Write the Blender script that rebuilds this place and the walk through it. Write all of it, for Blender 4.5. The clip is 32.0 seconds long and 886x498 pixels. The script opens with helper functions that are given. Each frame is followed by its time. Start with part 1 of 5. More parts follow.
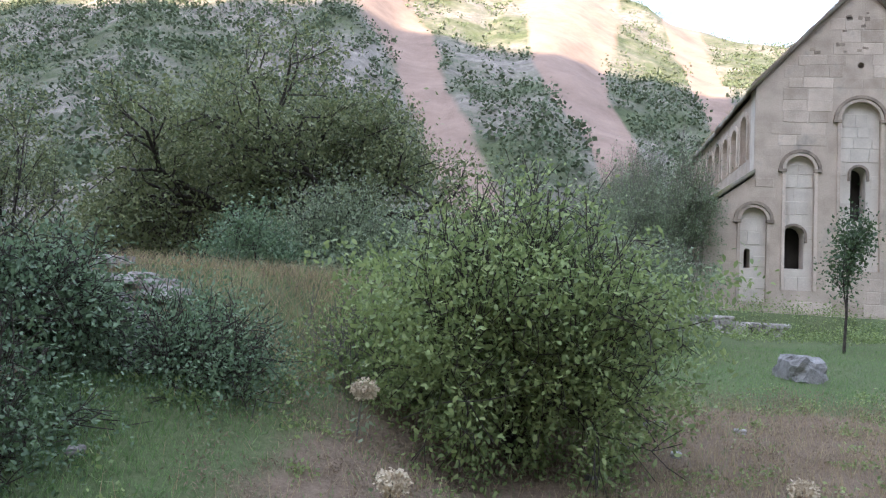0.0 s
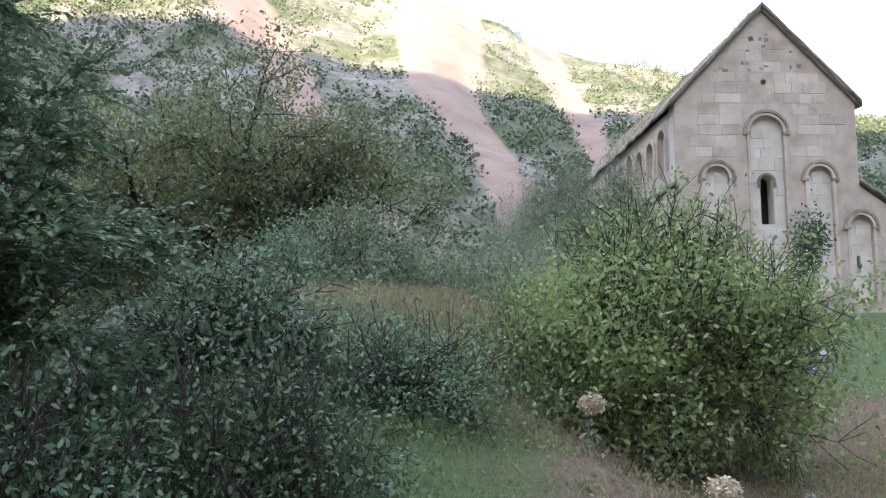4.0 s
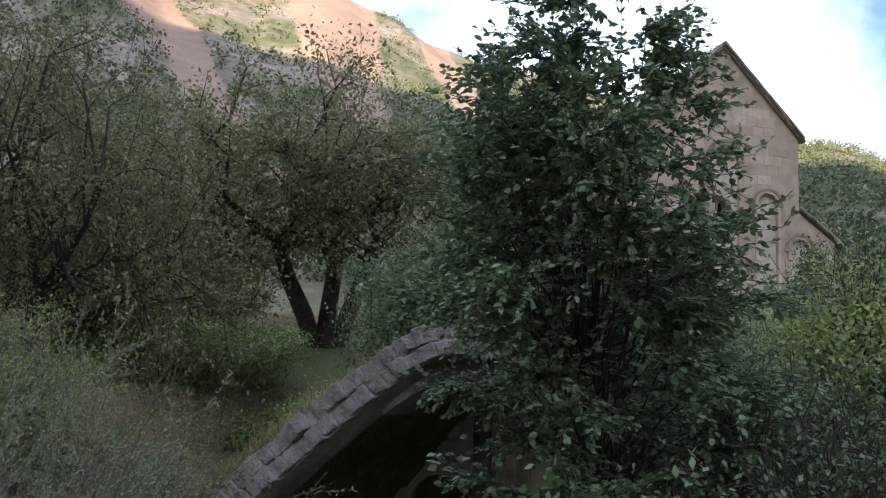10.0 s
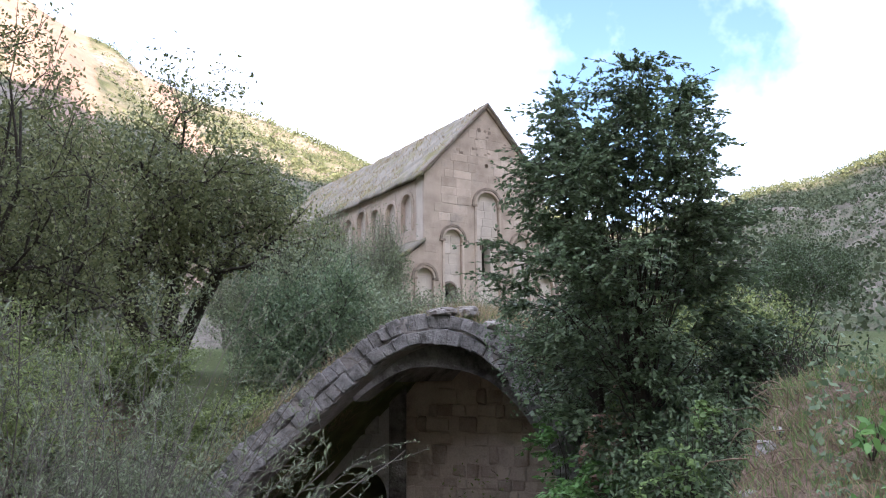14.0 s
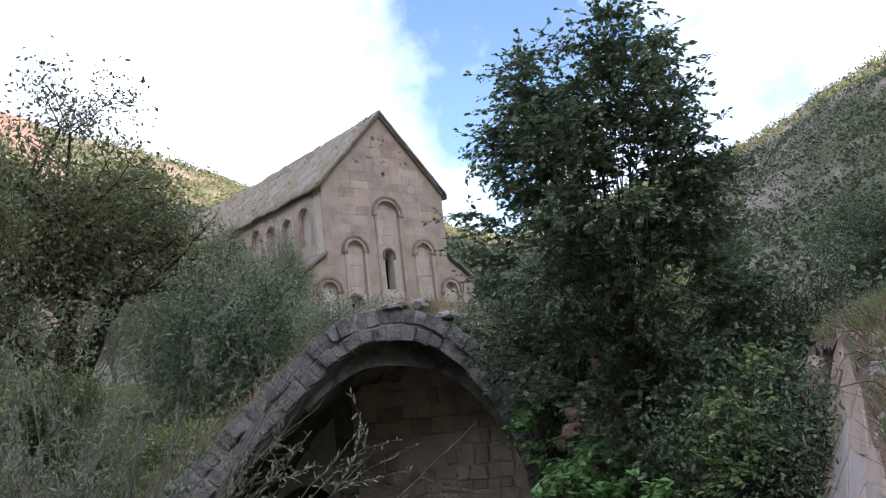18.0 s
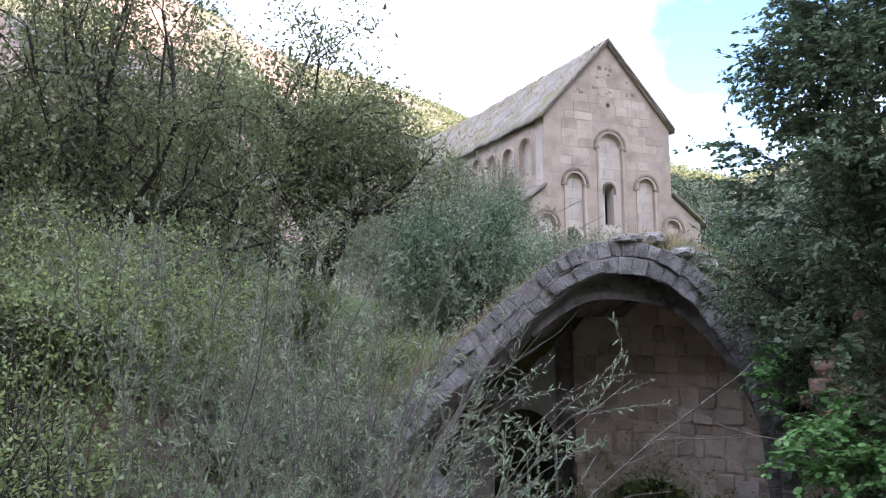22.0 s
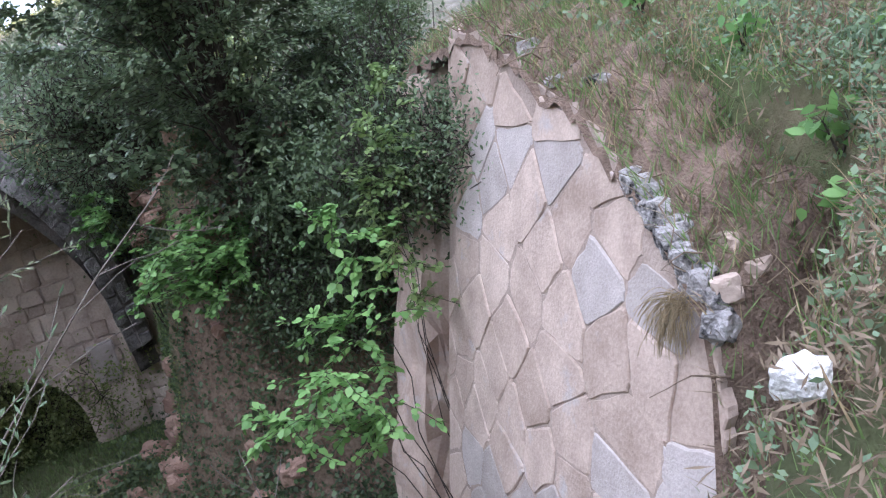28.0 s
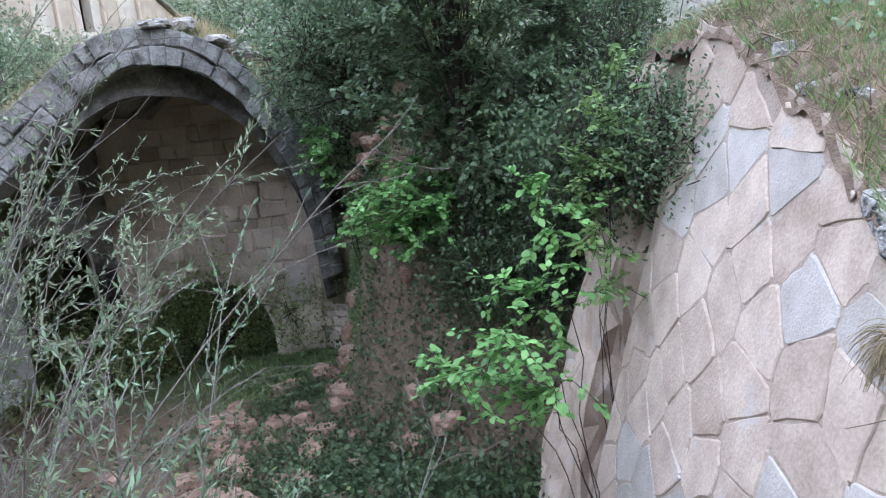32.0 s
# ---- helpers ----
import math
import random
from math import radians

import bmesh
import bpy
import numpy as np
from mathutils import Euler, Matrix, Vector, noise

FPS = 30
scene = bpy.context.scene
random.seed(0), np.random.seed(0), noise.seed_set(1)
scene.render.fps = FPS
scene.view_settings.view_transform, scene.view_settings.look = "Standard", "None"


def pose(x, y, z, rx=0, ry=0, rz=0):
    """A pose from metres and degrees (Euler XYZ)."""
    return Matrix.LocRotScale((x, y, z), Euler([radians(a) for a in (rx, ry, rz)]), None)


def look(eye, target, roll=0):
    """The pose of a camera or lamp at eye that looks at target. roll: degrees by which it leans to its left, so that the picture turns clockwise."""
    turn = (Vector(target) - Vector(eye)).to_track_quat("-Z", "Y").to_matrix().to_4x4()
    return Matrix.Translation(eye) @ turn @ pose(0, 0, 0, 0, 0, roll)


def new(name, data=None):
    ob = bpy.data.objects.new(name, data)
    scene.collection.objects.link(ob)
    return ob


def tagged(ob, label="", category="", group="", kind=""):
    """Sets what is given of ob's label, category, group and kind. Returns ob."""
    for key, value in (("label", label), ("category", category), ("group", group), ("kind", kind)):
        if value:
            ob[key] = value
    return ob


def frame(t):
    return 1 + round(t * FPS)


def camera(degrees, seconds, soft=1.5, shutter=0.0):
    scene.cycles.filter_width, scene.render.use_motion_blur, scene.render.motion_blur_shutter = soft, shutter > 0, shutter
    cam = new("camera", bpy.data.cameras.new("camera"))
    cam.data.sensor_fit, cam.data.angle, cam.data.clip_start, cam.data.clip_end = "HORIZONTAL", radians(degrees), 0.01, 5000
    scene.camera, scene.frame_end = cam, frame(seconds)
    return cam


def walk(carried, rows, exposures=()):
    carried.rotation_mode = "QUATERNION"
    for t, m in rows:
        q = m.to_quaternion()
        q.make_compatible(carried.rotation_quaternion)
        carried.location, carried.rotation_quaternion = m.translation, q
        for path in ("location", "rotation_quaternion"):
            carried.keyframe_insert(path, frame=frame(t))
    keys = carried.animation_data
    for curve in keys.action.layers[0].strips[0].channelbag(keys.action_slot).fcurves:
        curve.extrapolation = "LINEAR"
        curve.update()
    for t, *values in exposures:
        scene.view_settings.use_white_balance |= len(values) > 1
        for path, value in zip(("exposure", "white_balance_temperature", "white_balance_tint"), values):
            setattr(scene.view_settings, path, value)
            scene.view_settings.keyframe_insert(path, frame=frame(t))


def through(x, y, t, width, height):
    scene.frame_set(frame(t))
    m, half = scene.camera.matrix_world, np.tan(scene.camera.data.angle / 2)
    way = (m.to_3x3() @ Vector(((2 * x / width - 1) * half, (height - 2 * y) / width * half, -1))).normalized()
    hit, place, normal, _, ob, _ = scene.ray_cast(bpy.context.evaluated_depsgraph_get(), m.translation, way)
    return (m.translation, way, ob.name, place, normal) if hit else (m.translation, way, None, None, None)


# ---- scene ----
cam = camera(60, 32.0, soft=1.2)
PATH = [
    (0, (-13.323, -36.711, -0.640), (-13.621, -34.740, -0.487), 3.1),
    (0.5, (-13.705, -36.808, -0.670), (-13.936, -34.836, -0.432), -0.6),
    (1, (-14.100, -36.829, -0.700), (-14.257, -34.847, -0.480), 3.0),
    (1.5, (-14.476, -36.753, -0.730), (-14.541, -34.762, -0.554), 4.3),
    (2, (-14.846, -36.665, -0.760), (-14.900, -34.674, -0.582), 1.4),
    (2.5, (-15.274, -36.660, -0.790), (-15.353, -34.669, -0.622), 1.1),
    (3, (-15.791, -36.733, -0.820), (-15.923, -34.745, -0.648), 0.3),
    (3.5, (-16.378, -36.821, -0.780), (-16.477, -34.834, -0.570), -0.4),
    (4, (-16.977, -36.908, -0.740), (-16.928, -34.919, -0.533), -0.3),
    (4.5, (-17.546, -37.019, -0.700), (-17.329, -35.045, -0.467), -2.3),
    (6.5, (-19.137, -36.987, -0.700), (-18.722, -35.042, -0.446), -2.9),
    (7, (-19.738, -36.880, -0.680), (-19.311, -34.936, -0.448), -1.6),
    (7.5, (-20.262, -36.788, -0.660), (-19.870, -34.834, -0.445), -1.5),
    (8, (-20.735, -36.785, -0.640), (-20.394, -34.822, -0.419), -2.4),
    (8.5, (-21.238, -36.969, -0.620), (-20.958, -34.995, -0.415), -3.4),
    (9, (-21.795, -37.269, -0.600), (-21.612, -35.284, -0.383), -2.2),
    (9.5, (-22.369, -37.456, -0.400), (-22.108, -35.478, -0.229), 1.9),
    (10, (-23.002, -37.461, -0.375), (-22.612, -35.506, -0.183), 1.5),
    (10.5, (-23.749, -37.406, -0.400), (-23.130, -35.514, -0.189), 1.5),
    (11, (-24.452, -37.327, -0.583), (-23.810, -35.438, -0.436), 1.5),
    (11.5, (-24.978, -37.234, -0.767), (-24.341, -35.347, -0.573), 1.2),
    (12, (-25.465, -37.275, -0.950), (-24.877, -35.376, -0.724), 0.8),
    (12.5, (-26.010, -37.555, -1.100), (-25.511, -35.633, -0.863), 0.5),
    (13, (-26.540, -37.893, -1.250), (-25.904, -36.026, -0.916), -1.8),
    (13.5, (-26.980, -37.989, -1.275), (-26.175, -36.179, -1.004), 3.4),
    (14, (-27.311, -37.794, -1.300), (-26.251, -36.128, -0.981), -0.4),
    (14.5, (-27.580, -37.443, -1.383), (-26.360, -35.884, -1.100), 0.0),
    (15, (-27.843, -36.972, -1.467), (-26.496, -35.507, -1.261), -1.1),
    (15.5, (-28.108, -36.368, -1.550), (-26.675, -34.994, -1.308), -0.8),
    (17.5, (-27.749, -36.700, -1.571), (-26.341, -35.311, -1.274), -9.0),
    (18, (-27.663, -36.521, -1.576), (-26.368, -35.037, -1.233), -6.4),
    (18.5, (-27.628, -36.416, -1.582), (-26.463, -34.829, -1.229), -5.1),
    (19, (-27.648, -36.372, -1.587), (-26.501, -34.763, -1.279), -4.5),
    (19.5, (-27.693, -36.338, -1.592), (-26.575, -34.693, -1.390), -4.3),
    (20, (-27.742, -36.306, -1.597), (-26.674, -34.620, -1.479), -3.5),
    (20.5, (-27.790, -36.295, -1.603), (-26.772, -34.579, -1.463), -1.6),
    (21, (-27.832, -36.290, -1.608), (-26.853, -34.554, -1.443), -0.3),
    (21.5, (-27.856, -36.260, -1.613), (-26.935, -34.494, -1.422), -0.1),
    (22, (-27.861, -36.213, -1.618), (-27.020, -34.410, -1.412), -0.8),
    (22.5, (-27.858, -36.175, -1.624), (-27.059, -34.355, -1.407), -1.0),
    (23, (-27.853, -36.146, -1.629), (-27.070, -34.320, -1.404), -0.5),
    (23.5, (-27.846, -36.123, -1.634), (-27.063, -34.293, -1.438), 1.1),
    (24, (-27.824, -36.120, -1.639), (-27.021, -34.295, -1.481), 1.2),
    (24.5, (-27.779, -36.130, -1.645), (-26.800, -34.388, -1.572), -0.0),
    (25, (-27.732, -36.106, -1.650), (-26.418, -34.598, -1.662), -0.3),
    (25.5, (-27.704, -36.019, -1.657), (-26.125, -34.791, -1.669), -6.5),
    (27.5, (-27.953, -35.364, -1.790), (-26.094, -34.688, -2.087), -16.7),
    (28, (-27.935, -35.312, -1.846), (-26.049, -34.779, -2.245), -16.3),
    (28.5, (-27.933, -35.288, -1.908), (-26.023, -34.936, -2.389), -15.0),
    (29, (-27.949, -35.291, -1.931), (-26.050, -34.973, -2.471), -15.4),
    (29.5, (-27.969, -35.264, -1.944), (-26.108, -34.871, -2.564), -15.3),
    (30, (-28.029, -35.224, -1.900), (-26.191, -34.579, -2.354), -8.8),
    (30.5, (-28.101, -35.223, -1.882), (-26.372, -34.251, -2.139), -1.1),
    (31, (-28.116, -35.229, -1.870), (-26.387, -34.252, -2.107), -4.5),
    (31.5, (-28.094, -35.230, -1.888), (-26.391, -34.229, -2.198), -5.1),
    (32, (-28.089, -35.222, -1.904), (-26.373, -34.255, -2.251), -6.5),
]
SKY = 0.075
EXPOSURES = [(0, 2.25, 5250, 10), (4.5, 2.35, 5250, 10), (6.5, 1.20, 5600, 14), (9.5, 1.40, 5600, 14), (11, 2.35, 5700, 12), (12.5, 2.80, 5800, 10), (13.5, 2.60, 5600, 15), (15, 1.75, 5650, 17), (19, 1.75, 5650, 17),
             (20.5, 2.40, 5500, 18), (24.5, 2.60, 5350, 20), (25.5, 2.70, 5400, 20), (27.5, 2.90, 5500, 18), (29.5, 3.00, 5500, 16), (31, 3.10, 5250, 9), (32, 3.10, 5250, 9)]
walk(cam, [(t, look(eye, target, roll)) for t, eye, target, roll in PATH], EXPOSURES)

# ---- light ----
SUN_EL, SUN_AZ = 13.0, 24.0          # degrees above the horizon; degrees by which the light heads east of north
world = bpy.data.worlds.new("sky")
scene.world = world
world.use_nodes = True
wn, wl = world.node_tree.nodes, world.node_tree.links
wn.clear()
sky = wn.new("ShaderNodeTexSky")
sky.sky_type, sky.sun_disc = "NISHITA", False
sky.sun_elevation, sky.sun_rotation = radians(SUN_EL + 14), radians(180 + SUN_AZ)
sky.air_density, sky.dust_density = 1.0, 2.0
coord, cloud, ramp = wn.new("ShaderNodeTexCoord"), wn.new("ShaderNodeTexNoise"), wn.new("ShaderNodeValToRGB")
cloud.inputs["Scale"].default_value, cloud.inputs["Detail"].default_value, cloud.inputs["Roughness"].default_value = 2.2, 7.0, 0.55
ramp.color_ramp.elements[0].position, ramp.color_ramp.elements[1].position = 0.40, 0.58
mixc = wn.new("ShaderNodeMix")
mixc.data_type = "RGBA"
mixc.inputs["B"].default_value = (9.6, 9.7, 10.2, 1)
back, wout = wn.new("ShaderNodeBackground"), wn.new("ShaderNodeOutputWorld")
back.inputs["Strength"].default_value = SKY
wl.new(coord.outputs["Generated"], cloud.inputs["Vector"])
wl.new(cloud.outputs["Fac"], ramp.inputs["Fac"])
wl.new(ramp.outputs["Color"], mixc.inputs["Factor"])
wl.new(sky.outputs["Color"], mixc.inputs["A"])
wl.new(mixc.outputs["Result"], back.inputs["Color"])
wl.new(back.outputs["Background"], wout.inputs["Surface"])
sun_data = bpy.data.lights.new("sun", "SUN")
sun_data.energy, sun_data.angle, sun_data.color = 5.0, radians(0.6), (1.0, 0.74, 0.45)
sun = new("sun", sun_data)
away = Vector((math.sin(radians(SUN_AZ)), math.cos(radians(SUN_AZ)), -math.tan(radians(SUN_EL))))
sun.matrix_world = look((0, -60, 120), Vector((0, -60, 120)) + away)


# ---- materials ----
def material(name, dark, light, scale=3.0, fine=40.0, rough=0.9, bump=0.3, by_object=0.0, stain=None, stain_scale=0.6, stain_at=0.55):
    """A rough mineral or bark surface: two scales of noise between two colours, a stain of a third, and relief."""
    m = bpy.data.materials.new(name)
    m.use_nodes = True
    n, l = m.node_tree.nodes, m.node_tree.links
    bsdf = n["Principled BSDF"]
    bsdf.inputs["Roughness"].default_value = rough
    bsdf.inputs["Specular IOR Level"].default_value = 0.2
    tc = n.new("ShaderNodeTexCoord")
    geo = n.new("ShaderNodeNewGeometry")
    big, small = n.new("ShaderNodeTexNoise"), n.new("ShaderNodeTexNoise")
    for node, s, d in ((big, scale, 5.0), (small, fine, 4.0)):
        node.inputs["Scale"].default_value, node.inputs["Detail"].default_value = s, d
        l.new(geo.outputs["Position"], node.inputs["Vector"])
    add = n.new("ShaderNodeMath")
    add.operation = "MULTIPLY_ADD"
    add.inputs[1].default_value, add.inputs[2].default_value = 0.45, -0.0
    l.new(small.outputs["Fac"], add.inputs[0])
    add2 = n.new("ShaderNodeMath")
    add2.operation = "MULTIPLY_ADD"
    add2.inputs[1].default_value = 0.75
    l.new(big.outputs["Fac"], add2.inputs[0])
    l.new(add.outputs[0], add2.inputs[2])
    last = add2
    if by_object:
        info = n.new("ShaderNodeObjectInfo")
        add3 = n.new("ShaderNodeMath")
        add3.operation = "MULTIPLY_ADD"
        add3.inputs[1].default_value = by_object
        l.new(info.outputs["Random"], add3.inputs[0])
        l.new(last.outputs[0], add3.inputs[2])
        sub = n.new("ShaderNodeMath")
        sub.operation = "SUBTRACT"
        sub.inputs[1].default_value = by_object / 2
        l.new(add3.outputs[0], sub.inputs[0])
        last = sub
    cr = n.new("ShaderNodeValToRGB")
    cr.color_ramp.elements[0].position, cr.color_ramp.elements[1].position = 0.35, 0.85
    cr.color_ramp.elements[0].color, cr.color_ramp.elements[1].color = (*dark, 1), (*light, 1)
    l.new(last.outputs[0], cr.inputs["Fac"])
    colour = cr.outputs["Color"]
    if stain:
        sn = n.new("ShaderNodeTexNoise")
        sn.inputs["Scale"].default_value, sn.inputs["Detail"].default_value, sn.inputs["Roughness"].default_value = stain_scale, 8.0, 0.65
        l.new(geo.outputs["Position"], sn.inputs["Vector"])
        sr = n.new("ShaderNodeValToRGB")
        sr.color_ramp.elements[0].position, sr.color_ramp.elements[1].position = stain_at, stain_at + 0.14
        l.new(sn.outputs["Fac"], sr.inputs["Fac"])
        mx = n.new("ShaderNodeMix")
        mx.data_type = "RGBA"
        mx.inputs["B"].default_value = (*stain, 1)
        l.new(sr.outputs["Color"], mx.inputs["Factor"])
        l.new(colour, mx.inputs["A"])
        colour = mx.outputs["Result"]
    l.new(colour, bsdf.inputs["Base Color"])
    if bump:
        b = n.new("ShaderNodeBump")
        b.inputs["Strength"].default_value, b.inputs["Distance"].default_value = bump, 0.05
        l.new(last.outputs[0], b.inputs["Height"])
        l.new(b.outputs["Normal"], bsdf.inputs["Normal"])
    return m


def leaf_material(name, dark, light, through=0.35, gloss=0.45):
    """Leaves: a colour of its own for each leaf, some light passing through."""
    m = bpy.data.materials.new(name)
    m.use_nodes = True
    n, l = m.node_tree.nodes, m.node_tree.links
    bsdf, out = n["Principled BSDF"], n["Material Output"]
    bsdf.inputs["Roughness"].default_value = gloss
    bsdf.inputs["Specular IOR Level"].default_value = 0.35
    geo = n.new("ShaderNodeNewGeometry")
    noi = n.new("ShaderNodeTexNoise")
    noi.inputs["Scale"].default_value = 0.9
    l.new(geo.outputs["Position"], noi.inputs["Vector"])
    mean = n.new("ShaderNodeMath")
    mean.operation = "MULTIPLY_ADD"
    mean.inputs[1].default_value = 0.6
    l.new(geo.outputs["Random Per Island"], mean.inputs[0])
    half = n.new("ShaderNodeMath")
    half.operation = "MULTIPLY"
    half.inputs[1].default_value = 0.5
    l.new(noi.outputs["Fac"], half.inputs[0])
    l.new(half.outputs[0], mean.inputs[2])
    cr = n.new("ShaderNodeValToRGB")
    cr.color_ramp.elements[0].position, cr.color_ramp.elements[1].position = 0.1, 0.95
    cr.color_ramp.elements[0].color, cr.color_ramp.elements[1].color = (*dark, 1), (*light, 1)
    l.new(mean.outputs[0], cr.inputs["Fac"])
    tr, mix = n.new("ShaderNodeBsdfTranslucent"), n.new("ShaderNodeMixShader")
    mix.inputs["Fac"].default_value = through
    l.new(cr.outputs["Color"], bsdf.inputs["Base Color"])
    l.new(cr.outputs["Color"], tr.inputs["Color"])
    l.new(bsdf.outputs["BSDF"], mix.inputs[1])
    l.new(tr.outputs["BSDF"], mix.inputs[2])
    l.new(mix.outputs["Shader"], out.inputs["Surface"])
    return m


FACADE = material("sandstone ashlar", (0.36, 0.285, 0.22), (0.64, 0.53, 0.43), 1.1, 22, 0.92, 0.35, 0.30, (0.27, 0.235, 0.20), 0.55, 0.55)
PANEL = material("pale plastered stone", (0.46, 0.395, 0.33), (0.68, 0.60, 0.51), 1.4, 20, 0.92, 0.25, 0.2)
TRIM = material("dark weathered moulding", (0.16, 0.125, 0.10), (0.40, 0.32, 0.245), 3.0, 30, 0.92, 0.4, 0.25)
ROOFSTONE = material("grey roof slabs with lichen", (0.13, 0.115, 0.09), (0.36, 0.32, 0.26), 1.2, 18, 0.95, 0.6, 0.2, (0.22, 0.20, 0.09), 0.7, 0.5)
# near-black base colour: shade inside the church and chapel openings, put into colour
DARK = material("near-black interior shade", (0.03, 0.026, 0.022), (0.07, 0.06, 0.05), 2.0, 20, 0.95, 0.2)
RUIN = material("grey rubble masonry", (0.20, 0.175, 0.155), (0.50, 0.45, 0.41), 2.2, 26, 0.94, 0.7, 0.32, (0.12, 0.10, 0.09), 0.8, 0.56)
# darker base and darker blotches than the other chapel masonry
VAULT = material("dark blotched vault stone", (0.10, 0.088, 0.08), (0.34, 0.31, 0.285), 2.6, 26, 0.94, 0.8, 0.25, (0.035, 0.03, 0.027), 1.1, 0.47)
PALERUIN = material("pale grey ashlar", (0.30, 0.28, 0.26), (0.62, 0.60, 0.57), 2.2, 26, 0.94, 0.6, 0.3, (0.20, 0.18, 0.165), 0.9, 0.56)
LICHEN = material("pale stone with black lichen", (0.30, 0.27, 0.25), (0.56, 0.53, 0.50), 9.0, 60, 0.95, 1.0, 0.1, (0.03, 0.028, 0.026), 9.0, 0.46)
WHITEROCK = material("white crumbling limestone", (0.50, 0.47, 0.43), (0.80, 0.78, 0.75), 7.0, 50, 0.95, 1.0, 0.1, (0.38, 0.31, 0.25), 5.0, 0.58)
RINGSTONE = material("dark grey arch stone", (0.11, 0.10, 0.092), (0.36, 0.335, 0.315), 5.5, 34, 0.94, 1.0, 0.16, (0.09, 0.08, 0.07), 3.4, 0.53)
CHAPEL = material("buff chapel stone", (0.30, 0.23, 0.18), (0.60, 0.50, 0.41), 2.4, 28, 0.94, 0.6, 0.34, (0.16, 0.12, 0.095), 0.9, 0.57)
NEARSTONE = material("pinkish buff wall stone", (0.33, 0.245, 0.19), (0.60, 0.475, 0.385), 4.0, 45, 0.88, 0.32, 0.22, (0.46, 0.42, 0.40), 2.6, 0.58)
BLUESTONE = material("grey wall stone", (0.36, 0.305, 0.265), (0.54, 0.475, 0.43), 5.0, 60, 0.88, 0.35, 0.3, (0.45, 0.38, 0.32), 2.2, 0.58)
MORTAR = material("pinkish lime mortar", (0.26, 0.195, 0.155), (0.47, 0.375, 0.305), 6.0, 50, 0.95, 0.45, 0, (0.30, 0.22, 0.17), 3.0, 0.6)
BOULDER = material("pale limestone", (0.24, 0.215, 0.19), (0.52, 0.49, 0.46), 4.0, 40, 0.9, 0.8, 0.1, (0.16, 0.14, 0.12), 1.6, 0.60)
BARK = material("dark furrowed bark", (0.025, 0.02, 0.016), (0.10, 0.082, 0.066), 7.0, 60, 0.95, 0.9)
TWIG = material("grey dry twigs", (0.085, 0.07, 0.058), (0.22, 0.19, 0.16), 6.0, 60, 0.95, 0.4)
L_WALNUT = leaf_material("olive green walnut leaves", (0.075, 0.092, 0.036), (0.27, 0.285, 0.125), 0.36)
L_BUSH = leaf_material("mid green bush leaves", (0.11, 0.155, 0.05), (0.37, 0.42, 0.16), 0.42)
L_DARK = leaf_material("dark green leaves", (0.034, 0.058, 0.024), (0.12, 0.165, 0.07), 0.25)
L_MID = leaf_material("blue green glossy leaves", (0.07, 0.108, 0.055), (0.22, 0.285, 0.15), 0.34)
L_FRESH = leaf_material("soft fresh green leaves", (0.10, 0.17, 0.05), (0.27, 0.36, 0.13), 0.4)
L_GREY = leaf_material("grey green willow leaves", (0.13, 0.16, 0.088), (0.31, 0.35, 0.205))
L_BRIGHT = leaf_material("fresh green leaves", (0.09, 0.2, 0.05), (0.25, 0.42, 0.13))
L_BLUE = leaf_material("blue green pea shrub leaves", (0.10, 0.155, 0.085), (0.25, 0.33, 0.185))
L_YELLOW = leaf_material("yellow green leaves", (0.11, 0.155, 0.045), (0.27, 0.32, 0.11))
GRASS = leaf_material("short meadow grass", (0.09, 0.16, 0.045), (0.25, 0.34, 0.12), 0.4, 0.6)
DRYGRASS = leaf_material("dry grass", (0.26, 0.19, 0.10), (0.48, 0.38, 0.22), 0.3, 0.7)
TURF = material("matted turf and soil", (0.06, 0.075, 0.03), (0.20, 0.20, 0.095), 2.0, 40, 0.97, 1.0, 0, (0.17, 0.12, 0.08), 1.2, 0.55)
SOIL = material("crumbly brown soil with roots", (0.10, 0.07, 0.05), (0.27, 0.19, 0.14), 9.0, 60, 0.97, 1.0)
RED = material("reddish wall core", (0.20, 0.12, 0.085), (0.42, 0.28, 0.21), 5.0, 50, 0.95, 0.8, 0.3)
FLOWER = leaf_material("dry cream flower head", (0.42, 0.33, 0.22), (0.68, 0.58, 0.42), 0.2, 0.8)
DRYWEED = leaf_material("withered brown weeds", (0.13, 0.092, 0.06), (0.32, 0.245, 0.165), 0.3, 0.8)
ROOT = material("dry brown roots", (0.10, 0.07, 0.05), (0.28, 0.21, 0.15), 9.0, 70, 0.95, 0.4)
HILLBUSH = leaf_material("hillside scrub", (0.062, 0.082, 0.045), (0.15, 0.175, 0.095), 0.1, 0.8)


